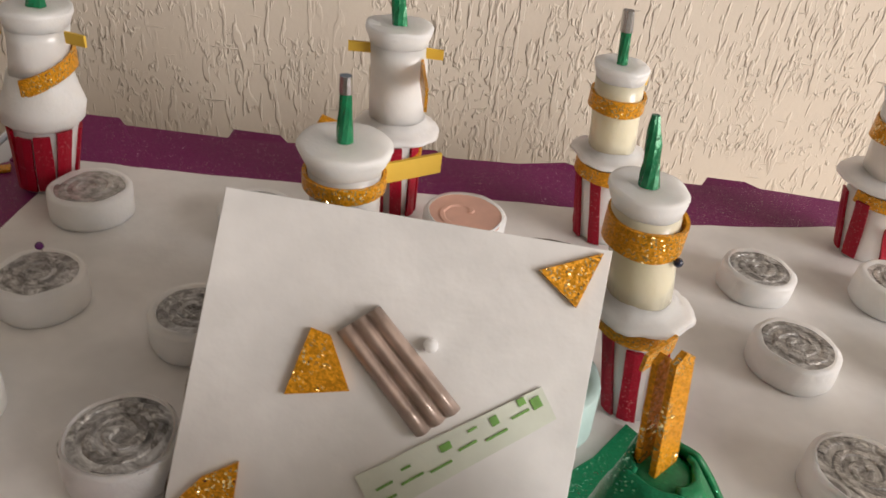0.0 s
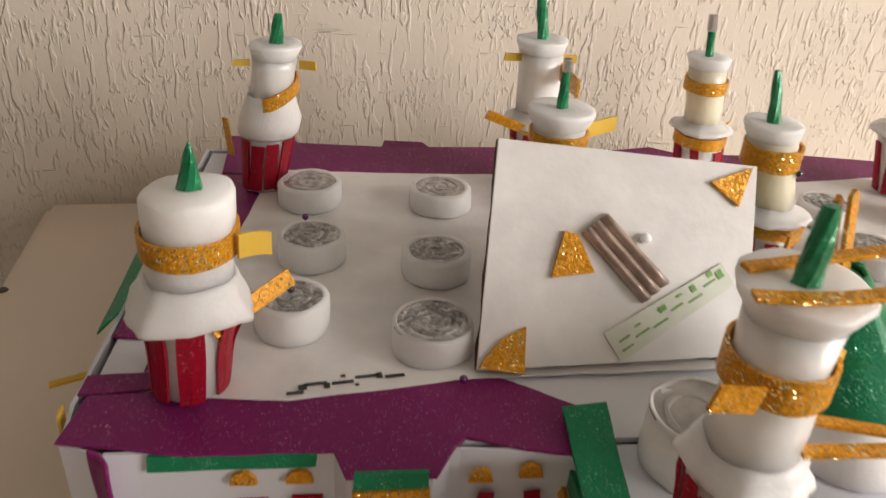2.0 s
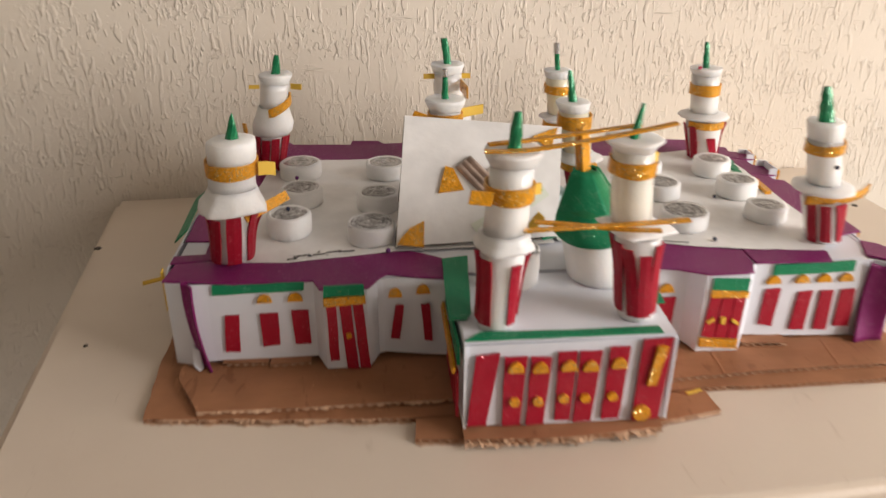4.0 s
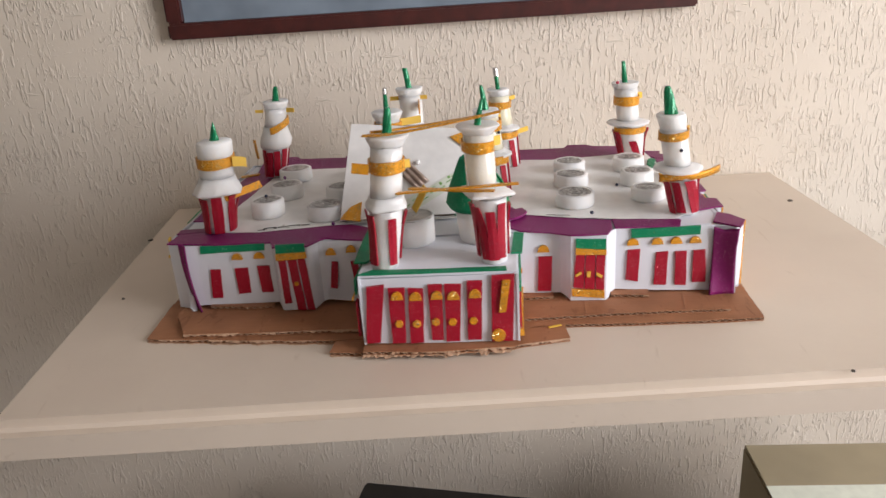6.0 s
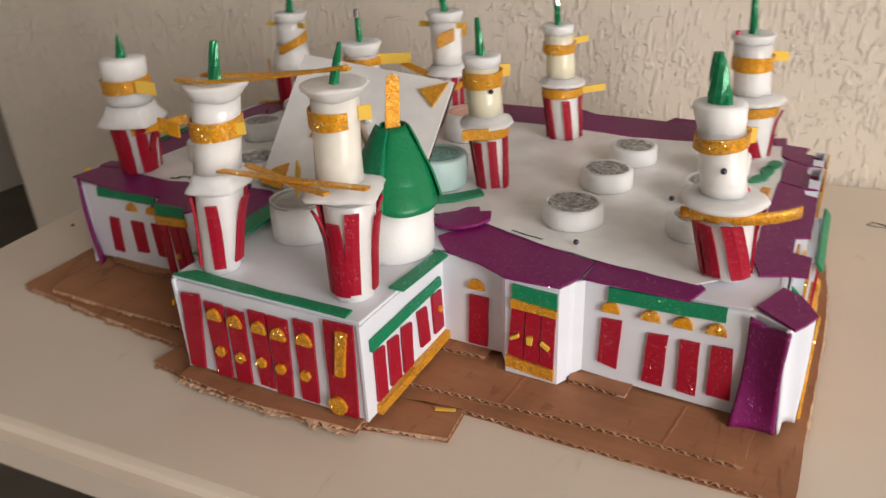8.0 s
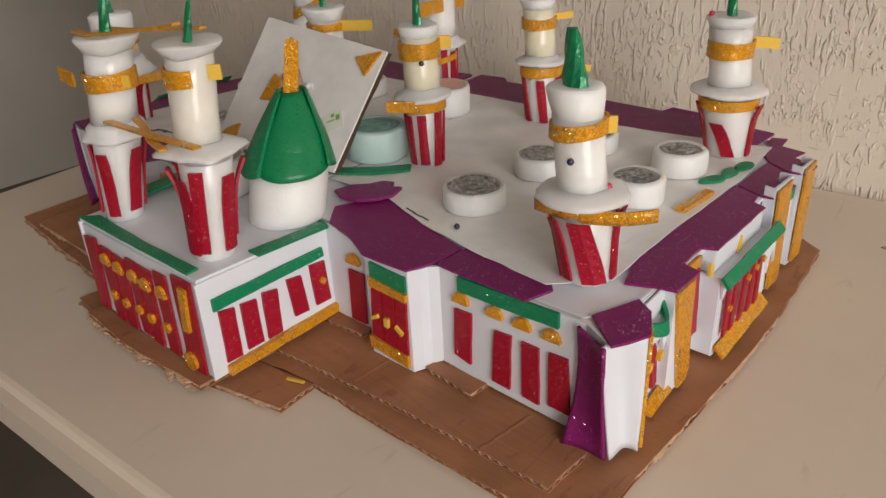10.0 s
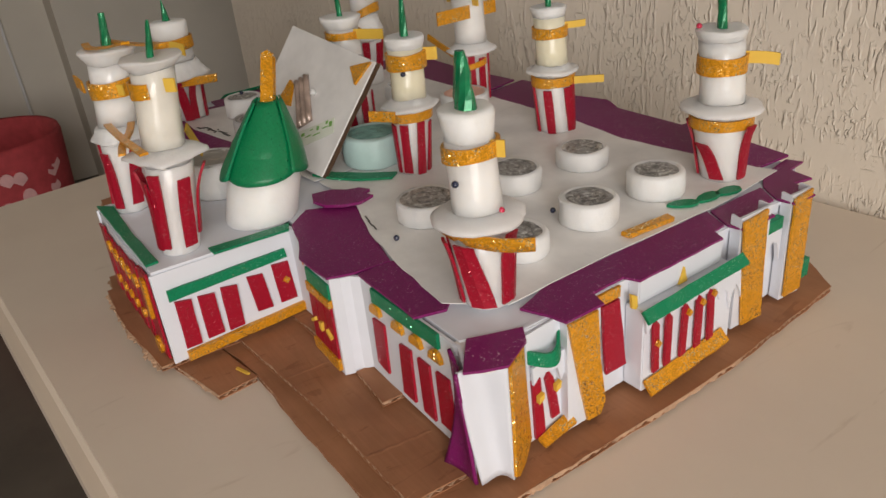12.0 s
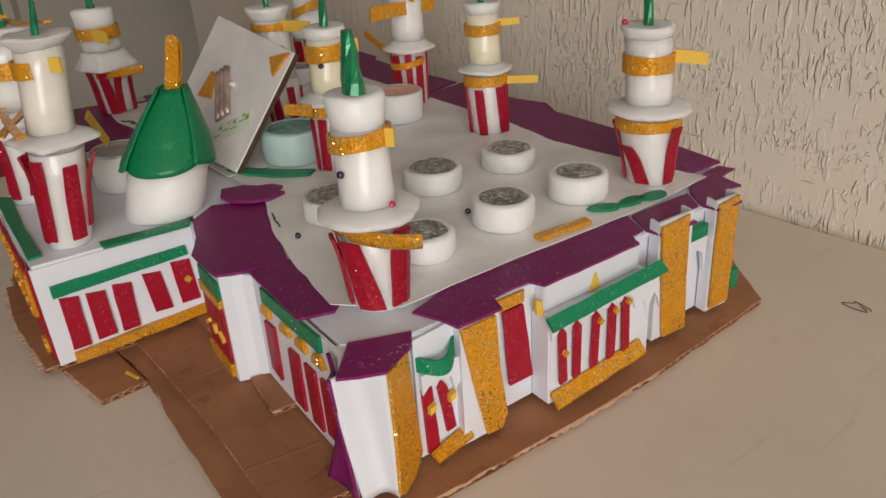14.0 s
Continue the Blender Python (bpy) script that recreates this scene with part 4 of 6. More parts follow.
part("purple_cloud", flat([(0.060, 0.036), (0.074, 0.030), (0.088, 0.033), (0.098, 0.043), (0.103, 0.056), (0.098, 0.070), (0.090, 0.066), (0.086, 0.074), (0.077, 0.070), (0.073, 0.060), (0.064, 0.052)], DECK + 0.0002, 0.0025, 0.0004), PURPLE, roof, "cloud-shaped purple glitter scrap")
part("green_strip", flat([(0.020, 0.056), (0.040, 0.064), (0.060, 0.078), (0.078, 0.100), (0.070, 0.110), (0.052, 0.090), (0.032, 0.074), (0.018, 0.066)], DECK + 0.0002, 0.002, 0.0004), GREEN, roof, "green glitter strip")
for x, y, a in ((0.2745, 0.216, 20), (0.2795, 0.236, 50), (0.2830, 0.254, 40)):
    leaf = []
    for i in range(10):
        p = 2 * math.pi * i / 10
        u, w = 0.0115 * math.cos(p), 0.0055 * math.sin(p) * (1 + 0.25 * math.cos(p))
        c, s = math.cos(radians(a + 40)), math.sin(radians(a + 40))
        leaf.append((x + u * c - w * s, y + u * s + w * c))
    part("green_leaf", flat(leaf, DECK + 0.0002, 0.002, 0, 0.0003), GREEN, roof, "green glitter leaf")
part("gold_scrap", flat([(-0.300, 0.268), (-0.276, 0.281), (-0.279, 0.288), (-0.303, 0.276)], DECK - 0.0010, 0.0018, 0.0003), GOLD, roof, "gold glitter scrap")
part("gold_scrap", flat([(0.2770, 0.152), (0.2840, 0.153), (0.2870, 0.192), (0.2800, 0.193)], DECK + 0.0003, 0.0035, 0.0003), GOLD, roof, "gold glitter scrap")


def ink_bars(parent, name, mat, p, along, across, normal, rows):
    """Unreadable handwriting as plain bars: (start, end, height offset, thickness) along the line."""
    p, along, across = Vector(p), Vector(along), Vector(across)
    for s, e, h, w in rows:
        a, b = p + along * s + across * h, p + along * e + across * h
        part(name, slab([a, b, b + across * w, a + across * w], 0.0003, normal), mat, parent)


ink_bars(roof, "ink_bar", INK, (-0.2065, 0.0335, DECK + 0.0001), (0.058, 0.0095, 0), (-0.0020, 0.0125, 0), (0, 0, 1),
         [(0.0, 0.14, -0.10, 0.15), (0.10, 0.17, 0.10, 0.30), (0.15, 0.34, 0.30, 0.16), (0.31, 0.36, 0.05, 0.28), (0.38, 0.56, 0.22, 0.15), (0.46, 0.50, 0.62, 0.12), (0.57, 0.60, 0.0, 0.12), (0.58, 0.78, 0.42, 0.15), (0.76, 0.81, 0.30, 0.34), (0.83, 1.0, 0.25, 0.17)])
ink_bars(roof, "ink_bar", INK, (0.124, 0.046, DECK + 0.0003), (0.026, -0.006, 0), (0.0012, 0.0045, 0), (0, 0, 1),
         [(0.0, 0.40, 0.2, 0.22), (0.35, 0.7, 0.1, 0.2), (0.65, 1.0, 0.25, 0.2)])

# ---------------------------------------------------------------- gatehouse
gate = thing("model_gatehouse", (0.008, -0.05, ZB), "white foam gatehouse model with red strips and green trim", "model building")
part("core_block", box((0.007, -0.0465, 0.0453), (0.142, 0.100, 0.0725), 0.001), PAPER, gate)
gfront = part("front_wall", ribbon([(-0.0685, -0.1015), (0.010, -0.1025), (0.0865, -0.1015)], [0.0105, 0.0095, 0.0095], [0.0808, 0.0813, 0.0818], 0.002), PAPER, gate)
gright = part("side_wall", ribbon([(0.0870, -0.1030), (0.0880, -0.050), (0.0905, 0.0)], [0.0095, 0.012, 0.0155], 0.0818, 0.002), PAPER, gate)
gleft = part("side_wall", ribbon([(-0.0700, -0.004), (-0.0700, -0.050), (-0.0690, -0.1030)], [0.0120, 0.010, 0.0095], 0.0818, 0.002), PAPER, gate)
groof = part("roof", flat([(-0.069, -0.101), (0.086, -0.101), (0.089, -0.002), (0.089, 0.001), (-0.066, 0.001), (-0.068, -0.004)], 0.0819, 0.0022, 0.0), PAPER, gate)
GZ = 0.0842
YG = -0.1030
for q in ([(-0.0610, 0.0735), (-0.0435, 0.0755), (-0.0520, 0.0125), (-0.0660, 0.0120)], [(-0.0400, 0.0715), (-0.0235, 0.0715), (-0.0265, 0.0115), (-0.0400, 0.0110)],
          [(-0.0205, 0.0710), (-0.0055, 0.0700), (-0.0085, 0.0115), (-0.0220, 0.0105)], [(-0.0010, 0.0740), (0.0130, 0.0740), (0.0115, 0.0135), (0.0000, 0.0140)],
          [(0.0150, 0.0740), (0.0315, 0.0735), (0.0275, 0.0120), (0.0140, 0.0115)], [(0.0370, 0.0765), (0.0520, 0.0765), (0.0490, 0.0130), (0.0355, 0.0130)],
          [(0.0610, 0.0815), (0.0830, 0.0825), (0.0800, 0.0110), (0.0590, 0.0105)]):
    front_scrap("red_strip", RED, gfront, q, YG)
for cx, cz in ((-0.0315, 0.0640), (-0.0135, 0.0630), (0.0075, 0.0635), (0.0235, 0.0625), (0.0445, 0.0640)):
    part("gold_arch", disc_cap(cx, cz, 0.0120, 0.0085, YG - 0.0018, 0.0025, (0, -1, 0)), GOLD, gfront)
for cx, cz in ((-0.0315, 0.0335), (-0.0140, 0.0330), (0.0050, 0.0345), (0.0215, 0.0340), (0.0420, 0.0345)):
    pts = [V(cx + 0.0042 * math.cos(k * math.pi / 3 + cx * 99), YG - 0.0018, cz + 0.0040 * math.sin(k * math.pi / 3 + cx * 99)) for k in range(6)]
    part("gold_dot", slab(pts, 0.0025, (0, -1, 0)), GOLD, gfront)
front_scrap("gold_bar", GOLD, gfront, [(0.0715, 0.0770), (0.0790, 0.0765), (0.0740, 0.0435), (0.0670, 0.0430)], YG - 0.0018, 0.0025)
pts = [V(0.0660 + 0.0068 * math.cos(k * math.pi / 6), YG - 0.0018, 0.0180 + 0.0068 * math.sin(k * math.pi / 6)) for k in range(12)]
part("gold_disc", slab(pts, 0.0025, (0, -1, 0)), GOLD, gfront)


def gx(y):
    return 0.0874 + 0.030 * (y + 0.10)


def gate_side(name, mat, quad, t=0.0018, off=0.0):
    return part(name, upright([(gx(y) + off, y, z) for y, z in quad], (1, 0.0, 0), t), mat, gright)


for q in ([(-0.0920, 0.0580), (-0.0805, 0.0560), (-0.0810, 0.0190), (-0.0925, 0.0190)], [(-0.0760, 0.0560), (-0.0640, 0.0545), (-0.0635, 0.0210), (-0.0760, 0.0205)],
          [(-0.0590, 0.0565), (-0.0470, 0.0545), (-0.0480, 0.0210), (-0.0595, 0.0205)], [(-0.0390, 0.0575), (-0.0270, 0.0560), (-0.0240, 0.0265), (-0.0360, 0.0270)],
          [(-0.0190, 0.0600), (-0.0060, 0.0590), (-0.0040, 0.0270), (-0.0170, 0.0270)]):
    gate_side("red_strip", RED, q)
gate_side("lintel", GREEN, [(-0.0950, 0.0680), (-0.0070, 0.0700), (-0.0060, 0.0630), (-0.0950, 0.0595)], 0.0022)
gate_side("sill", GOLD, [(-0.0930, 0.0165), (0.0020, 0.0215), (0.0020, 0.0150), (-0.0930, 0.0096)], 0.004)
gate_side("knob", GOLD, [(-0.0130, 0.0450), (-0.0100, 0.0420), (-0.0070, 0.0450), (-0.0100, 0.0480)], 0.0018, 0.0018)
# left side: green and orange strips
part("lintel", slab([V(-0.0722, -0.005, 0.075), V(-0.0718, -0.098, 0.079), V(-0.0718, -0.100, 0.064), V(-0.0722, -0.005, 0.064)], 0.002, (-1, 0, 0), 0.0003), GREEN, gleft)
for k in range(5):
    y = -0.022 - 0.017 * k
    part("red_strip", slab([V(-0.0722, y, 0.056), V(-0.0722, y - 0.010, 0.056), V(-0.0722, y - 0.010, 0.018), V(-0.0722, y, 0.018)], 0.0018, (-1, 0, 0), 0.0003), RED, gleft)
part("rail", slab([V(-0.0745, -0.004, 0.0640), V(-0.0745, -0.100, 0.0615), V(-0.0760, -0.100, 0.0570), V(-0.0760, -0.004, 0.0590)], 0.002, (-1, 0, 0), 0.0003), GOLD, gleft)
# green strips along the roof edges
part("green_trim", flat([(-0.0685, -0.1015), (0.0760, -0.1010), (0.0755, -0.0920), (0.010, -0.0930), (-0.0560, -0.0905)], GZ, 0.0018, 0.0003), GREEN, groof)
part("green_trim", flat([(0.0810, -0.0580), (0.0925, -0.0580), (0.0965, -0.0020), (0.0860, 0.0030)], GZ, 0.0018, 0.0003), GREEN, groof)
part("green_trim", slab([V(-0.0750, 0.018, 0.0905), V(-0.0530, 0.020, 0.0905), V(-0.0600, -0.066, 0.0860), V(-0.0640, -0.074, 0.0855), V(-0.0770, -0.073, 0.0845), V(-0.0770, -0.040, 0.0855)], 0.0018, (0, 0, 1), 0.0003), GREEN, groof)
GDECK = GZ


# ---------------------------------------------------------------- minarets
def cap_rings(c0, c1, ru, cr):
    """Head of a minaret: a straight drum where it is hardly wider than the shaft, else a thin plate on a hollow flare."""
    if cr < ru * 1.07:
        return [(c0 - 0.0005, ru * 0.98)] + soft_rings(c0, c1, cr * 0.97, cr, min(0.003, (c1 - c0) * 0.3))
    h = c1 - c0
    flare = [(c0 - 0.5 * h + h * 1.1 * u, ru * 0.92 + (cr - ru * 0.92) * 0.86 * u ** 1.5) for u in (0.0, 0.2, 0.4, 0.6, 0.8, 1.0)]
    return flare + [(c1 - 0.32 * h, cr * 0.97), (c1 - 0.22 * h, cr), (c1 - 0.1 * h, cr * 0.995), (c1 - 0.03 * h, cr * 0.97), (c1, cr * 0.90), (c1 - 0.0006, cr * 0.5)]


def torn_plate(rings, centre, square, phase, rough):
    """A brim pulled out of soft foam: stacked rings whose outer edge is uneven in reach and height."""
    bm = bmesh.new()
    segs = 64
    top_r = max(r for z, r in rings)
    loops = []
    for z, r in rings:
        c = centre(z)
        far = (r / top_r) ** 3
        row = []
        for i in range(segs):
            a = 2 * math.pi * i / segs
            q = a - phase
            k = 1 + square * (1 / max(abs(math.cos(q)), abs(math.sin(q))) - 1) * far
            cx, cy = math.cos(a), math.sin(a)
            w = 1 + rough * far * (0.8 * noise.noise((cx * 1.3 + c.x * 90, cy * 1.3 + c.y * 90, 1.0)) + 0.45 * noise.noise((cx * 4 + c.x * 90, cy * 4 + c.y * 90, 5.0)) + 0.2 * noise.noise((cx * 12, cy * 12 + c.x * 90, 9.0)))
            dz = rough * 0.010 * far * noise.noise((cx * 1.6 + 7 + c.x * 60, cy * 1.6, c.y * 60)) + 0.0004 * noise.noise((cx * 9, cy * 9, z * 900))
            row.append(bm.verts.new((c.x + r * w * k * cx, c.y + r * w * k * cy, z + dz)))
        loops.append(row)
    for a, b in zip(loops, loops[1:]):
        for i in range(segs):
            j = (i + 1) % segs
            bm.faces.new((a[i], a[j], b[j], b[i]))
    bm.faces.new(loops[0][::-1])
    bm.faces.new(loops[-1])
    return bm


def minaret(label, base_xy, tip, lower, upper, cap, finial, floor_z=None, brim=None, stripes=(), straps=(), tails=(), shift=(0, 0), upper_mat=None, belly=None, square=0.0, lower_mat=None, foil=None):
    """lower (r0, r1, z top); brim (z0, z1, r); upper (r, z top); cap (z0, z1, r); finial (r, z foot, flat share);
    stripes (degrees, width, slant, z0, z1, flare); straps (z, h, r, tilt, tilt_at, a0, a1); tails (point, way, length, h, droop, twist)."""
    z0 = (DECK if floor_z is None else floor_z)
    foot, top = V(base_xy[0], base_xy[1], z0), Vector(tip)

    def centre(z):
        return foot.lerp(top, max(0.0, (z - z0)) / (top.z - z0))

    def centre_up(z):
        return centre(z) + V(shift[0], shift[1], 0)

    r0, r1, zl = lower

    def radius(z):
        return r0 + (r1 - r0) * max(0, (z - z0)) / (zl - z0)

    ob = thing("minaret", foot, label, "minaret", "minarets on the mosque model")
    lo = part("lower_shaft", lathe([(z0, r0 * 0.96), (z0 + 0.0012, r0), (z0 + (zl - z0) * 0.35, radius(z0 + (zl - z0) * 0.35)), (z0 + (zl - z0) * 0.7, radius(z0 + (zl - z0) * 0.7)), (zl - 0.001, r1), (zl, r1 * 0.97)], centre, 36, 0.05), lower_mat or CUP, ob, smooth=True)
    for a, w, slant, za, zb, flare in stripes:
        part("red_strip", shaft_stripe(centre, radius, a, max(za, z0 + 0.0005), zb, w, slant, flare), RED, lo)
    zu = zl
    if brim:
        b0, b1, br = brim
        ru = upper[0]
        h = b1 - b0
        if h > 0.0066:
            rings = [(b0 - 0.0012, r1 * 0.9), (b0 - 0.0004, br * 0.9), (b0 + 0.0012, br), (b0 + 0.0030, br * 0.98), (b0 + h * 0.45, br * 0.62 + upper[0] * 0.38),
                     (b0 + h * 0.62, br * 0.28 + upper[0] * 0.76), (b0 + h * 0.8, upper[0] * 1.12), (b1, upper[0] * 1.03), (b1 + 0.0014, upper[0] * 0.90)]
        else:
            rings = [(b0 - 0.0012, r1 * 0.9), (b0 - 0.0004, br * 0.92), (b0 + 0.0010, br), (b0 + 0.0028, br * 0.985), (b0 + 0.0040, br * 0.90), (b0 + 0.0048, br * 0.4 + upper[0] * 0.62),
                     (b0 + 0.0060, upper[0] * 1.06), (b0 + 0.0072, upper[0] * 0.90)]
        if b0 - zl > 0.0005:
            part("neck", lathe([(zl - 0.0004, r1 * 0.97), (b0 + 0.0004, r1 * 0.9)], centre, 32, 0.05), lower_mat or CUP, ob, smooth=True)
        part("brim", torn_plate(rings, centre_up if h > 0.006 else lambda z: centre(z) + V(shift[0], shift[1], 0) * min(1.0, max(0.0, (z - b0) / 0.006)), square, 0.35, 0.10), FOAM, ob, smooth=True)
        zu = b1
    if belly:
        part("belly", lathe(belly, centre, 40, 0.07), FOAM, ob, smooth=True)
        zu = belly[-1][0]
    ru, zt = upper
    part("upper_shaft", lathe([(zu - 0.0004, ru * 1.02), (zu + (zt - zu) * 0.3, ru), (zu + (zt - zu) * 0.7, ru), (zt, ru * 1.02)], centre_up, 36, 0.06), upper_mat or CUP, ob, smooth=True)
    c0, c1, cr = cap
    part("cap", lathe(cap_rings(c0, c1, ru, cr), centre_up, 44, 0.07), FOAM, ob, smooth=True)
    fr, fz, thin = finial
    axis = V(top.x, top.y, top.z)
    f0 = centre_up(fz)
    rings = []
    bm = bmesh.new()
    k = 10
    spin = rng.uniform(0, 3)
    for s in range(6):
        u = s / 5
        c = V(f0.x, f0.y, fz).lerp(axis, u)
        rr = fr * (1 - u) ** 0.8 + fr * thin * u
        row = []
        for i in range(k):
            a = 2 * math.pi * i / k + u * 0.9
            w = 1 + 0.22 * noise.noise((math.cos(a) * 2 + top.x * 80, math.sin(a) * 2, u * 5 + top.y * 50))
            row.append(bm.verts.new((c.x + rr * w * math.cos(a + spin), c.y + rr * w * 0.75 * math.sin(a + spin), c.z)))
        rings.append(row)
    for a, b in zip(rings, rings[1:]):
        for i in range(k):
            bm.faces.new((a[i], a[(i + 1) % k], b[(i + 1) % k], b[i]))
    bm.faces.new(rings[0])
    bm.faces.new(rings[-1])
    fin = part("finial", bm, FOIL, ob, "green foil finial")
    if foil:
        part("bare_tip", lathe([(top.z - foil, fr * thin * 1.25 + 0.0003), (top.z + 0.001, fr * thin * 1.15 + 0.0002)], lambda z: V(f0.x, f0.y, fz).lerp(axis, (z - fz) / (axis.z - fz)), 10), STEEL, fin)
    for z, h, r, tilt, at, a0, a1 in straps:
        part("gold_strap", band(centre_up if z > zu - 0.002 else centre, z, h, r, tilt, at, a0, a1), GOLD, ob)
    for p, way, length, h, droop, twist in tails:
        part("loose_end", loose_end(p, way, length, h, 0.0016, droop, twist), GOLD if twist < 0 else GOLDBACK, ob)
    return ob


def stripes(angles, w, z0, z1, slant=0.0, flare=0.0):
    return [(a, w * (0.9 + 0.2 * ((i * 37) % 10) / 10), slant + 4 * math.sin(i * 2.1), z0 + 0.0008 * (i % 3), z1 - 0.0015 * ((i * 5) % 3), flare * (0.6 + 0.4 * (i % 2))) for i, a in enumerate(angles)]


R12 = (0.65, 0.76, 0.0)       # towards the far right corner
minaret("white foam minaret with red strips beside the written roof paper", (-0.253, 0.043), (-0.239, 0.037, 0.2155), (0.0165, 0.0190, 0.1345), (0.0190, 0.172), (0.170, 0.1945, 0.0195), (0.0058, 0.1935, 0.05),
        brim=(0.1350, 0.1530, 0.0270), 
        stripes=[(-160, 0.0090, 5, 0.089, 0.131, 0.002), (-126, 0.0092, 6, 0.0885, 0.130, 0.001), (-77, 0.0112, -3, 0.0880, 0.1330, 0.001), (-26, 0.0090, -8, 0.0890, 0.1330, 0.003), (2, 0.0070, 8, 0.0900, 0.1300, 0.005), (62, 0.0090, 0, 0.0885, 0.131, 0.001), (120, 0.0090, 4, 0.0885, 0.131, 0.001)], square=0.55, upper_mat=FOAM,
        straps=[(0.1715, 0.0115, 0.0198, 2, 0, 0, 360)],
        tails=[((-0.222, 0.030, 0.1715), (0.75, 0.65, -0.05), 0.016, 0.011, 0.003, 0), ((-0.236, 0.026, 0.1310), (0.62, 0.80, 0.06), 0.050, 0.0085, -0.001, -30)])
minaret("slim white foam minaret with a slanting gold strap", (-0.249, 0.272), (-0.230, 0.264, 0.217), (0.0140, 0.0178, 0.131), (0.0152, 0.187), (0.186, 0.1975, 0.0180), (0.0048, 0.197, 0.55),
        belly=[(0.1305, 0.0180), (0.134, 0.0215), (0.143, 0.0218), (0.153, 0.0185), (0.162, 0.0165)], stripes=stripes((-140, -105, -70, -35, 20, 80, 140), 0.0085, 0.090, 0.130),
        straps=[(0.1620, 0.0095, 0.0168, 26, -60, -100, 60)],
        tails=[((-0.250, 0.258, 0.1850), (-1, -0.1, 0), 0.011, 0.004, 0, 0), ((-0.217, 0.258, 0.1850), (0.9, -0.3, 0), 0.012, 0.006, 0, 0), ((-0.2685, 0.262, 0.117), (-0.10, 0.05, 1.0), 0.027, 0.006, 0.0, -20)])
minaret("tall white foam minaret with yellow tabs by the plaster wall", (-0.046, 0.281), (-0.051, 0.280, 0.230), (0.0150, 0.0168, 0.140), (0.0158, 0.193), (0.192, 0.2030, 0.0185), (0.0042, 0.2025, 0.8),
        brim=(0.1405, 0.1500, 0.0255), stripes=stripes((-150, -110, -75, -35, 0, 60, 130), 0.0065, 0.088, 0.138), shift=(0.003, 0),
        straps=[(0.1300, 0.0060, 0.0172, 14, 0, -160, 20)],
        tails=[((-0.060, 0.276, 0.1900), (-1, -0.05, 0), 0.014, 0.0055, 0, 0), ((-0.034, 0.276, 0.1900), (1, -0.1, 0), 0.012, 0.0055, 0, 0), ((-0.0300, 0.2310, 0.1815), (-0.08, 1.0, 0), 0.076, 0.0125, 0, -1), ((-0.052, 0.262, 0.139), (-0.8, -0.15, 0.35), 0.038, 0.007, 0, -15)])
minaret("white foam minaret with two gold straps and flags", (0.087, 0.273), (0.073, 0.277, 0.223), (0.0155, 0.0175, 0.1365), (0.0136, 0.187), (0.186, 0.1955, 0.0158), (0.0030, 0.195, 0.9), foil=0.010, upper_mat=YELLOWED,
        brim=(0.1400, 0.1470, 0.0222), stripes=stripes((-118, -58, 4, 26, 80, 140, 195), 0.0068, 0.088, 0.130, -8), square=0.2,
        straps=[(0.1750, 0.0090, 0.0142, 3, 0, 0, 360), (0.1340, 0.0085, 0.0180, 2, 0, 0, 360)],
        tails=[((0.086, 0.283, 0.1790), R12, 0.020, 0.0058, -0.001, 0), ((0.100, 0.283, 0.1330), R12, 0.026, 0.0065, 0.0, 0)])
minaret("white foam minaret with a wide brim and gold flag", (0.260, 0.278), (0.246, 0.281, 0.223), (0.0152, 0.0212, 0.1335), (0.0155, 0.187), (0.186, 0.1950, 0.0180), (0.0040, 0.194, 0.6),
        brim=(0.1380, 0.1430, 0.0285), stripes=[(-78, 0.0095, -26, 0.091, 0.118, 0.003), (0, 0.0085, -4, 0.090, 0.131, 0.004), (-145, 0.008, 4, 0.090, 0.130, 0.002), (60, 0.008, 0, 0.090, 0.130, 0), (110, 0.008, 0, 0.090, 0.130, 0), (170, 0.008, 0, 0.09, 0.13, 0)],
        straps=[(0.1710, 0.0120, 0.0158, 1, 0, 0, 360), (0.1320, 0.0080, 0.0214, 2, 0, -160, 20)],
        tails=[((0.262, 0.290, 0.1740), R12, 0.024, 0.0085, 0.003, 0)])
minaret("white foam minaret with a broad soft brim at the hall's corner", (0.276, 0.042), (0.254, 0.051, 0.226), (0.0142, 0.0185, 0.1272), (0.0142, 0.181), (0.180, 0.1970, 0.0157), (0.0074, 0.196, 0.42),
        brim=(0.1358, 0.1402, 0.0265), stripes=[(-112, 0.0085, -4, 0.091, 0.1265, 0.002), (-56, 0.0130, -24, 0.0905, 0.1270, 0.0), (10, 0.0080, 0, 0.091, 0.1340, 0.004), (45, 0.009, 0, 0.090, 0.127, 0), (110, 0.009, 0, 0.090, 0.127, 0), (-150, 0.008, 5, 0.089, 0.127, 0)],
        straps=[(0.1750, 0.0085, 0.0150, 7, -60, 0, 360)],
        tails=[((0.272, 0.050, 0.1765), (0.6, 0.5, 0), 0.011, 0.0095, 0.0, 0)])


def bent_strip(u, v):
    """Gold strip that bends round the corner minaret under its brim."""
    a, b, c = V(0.2450, 0.0310, 0.1302), V(0.2800, 0.0180, 0.1316), V(0.3135, 0.0470, 0.1342)
    return a.lerp(b, u).lerp(b.lerp(c, u), u) + V(0.0008 * math.sin(9 * u), 0, 0.0076 * (v - 0.5) + 0.0006 * math.sin(7 * u))


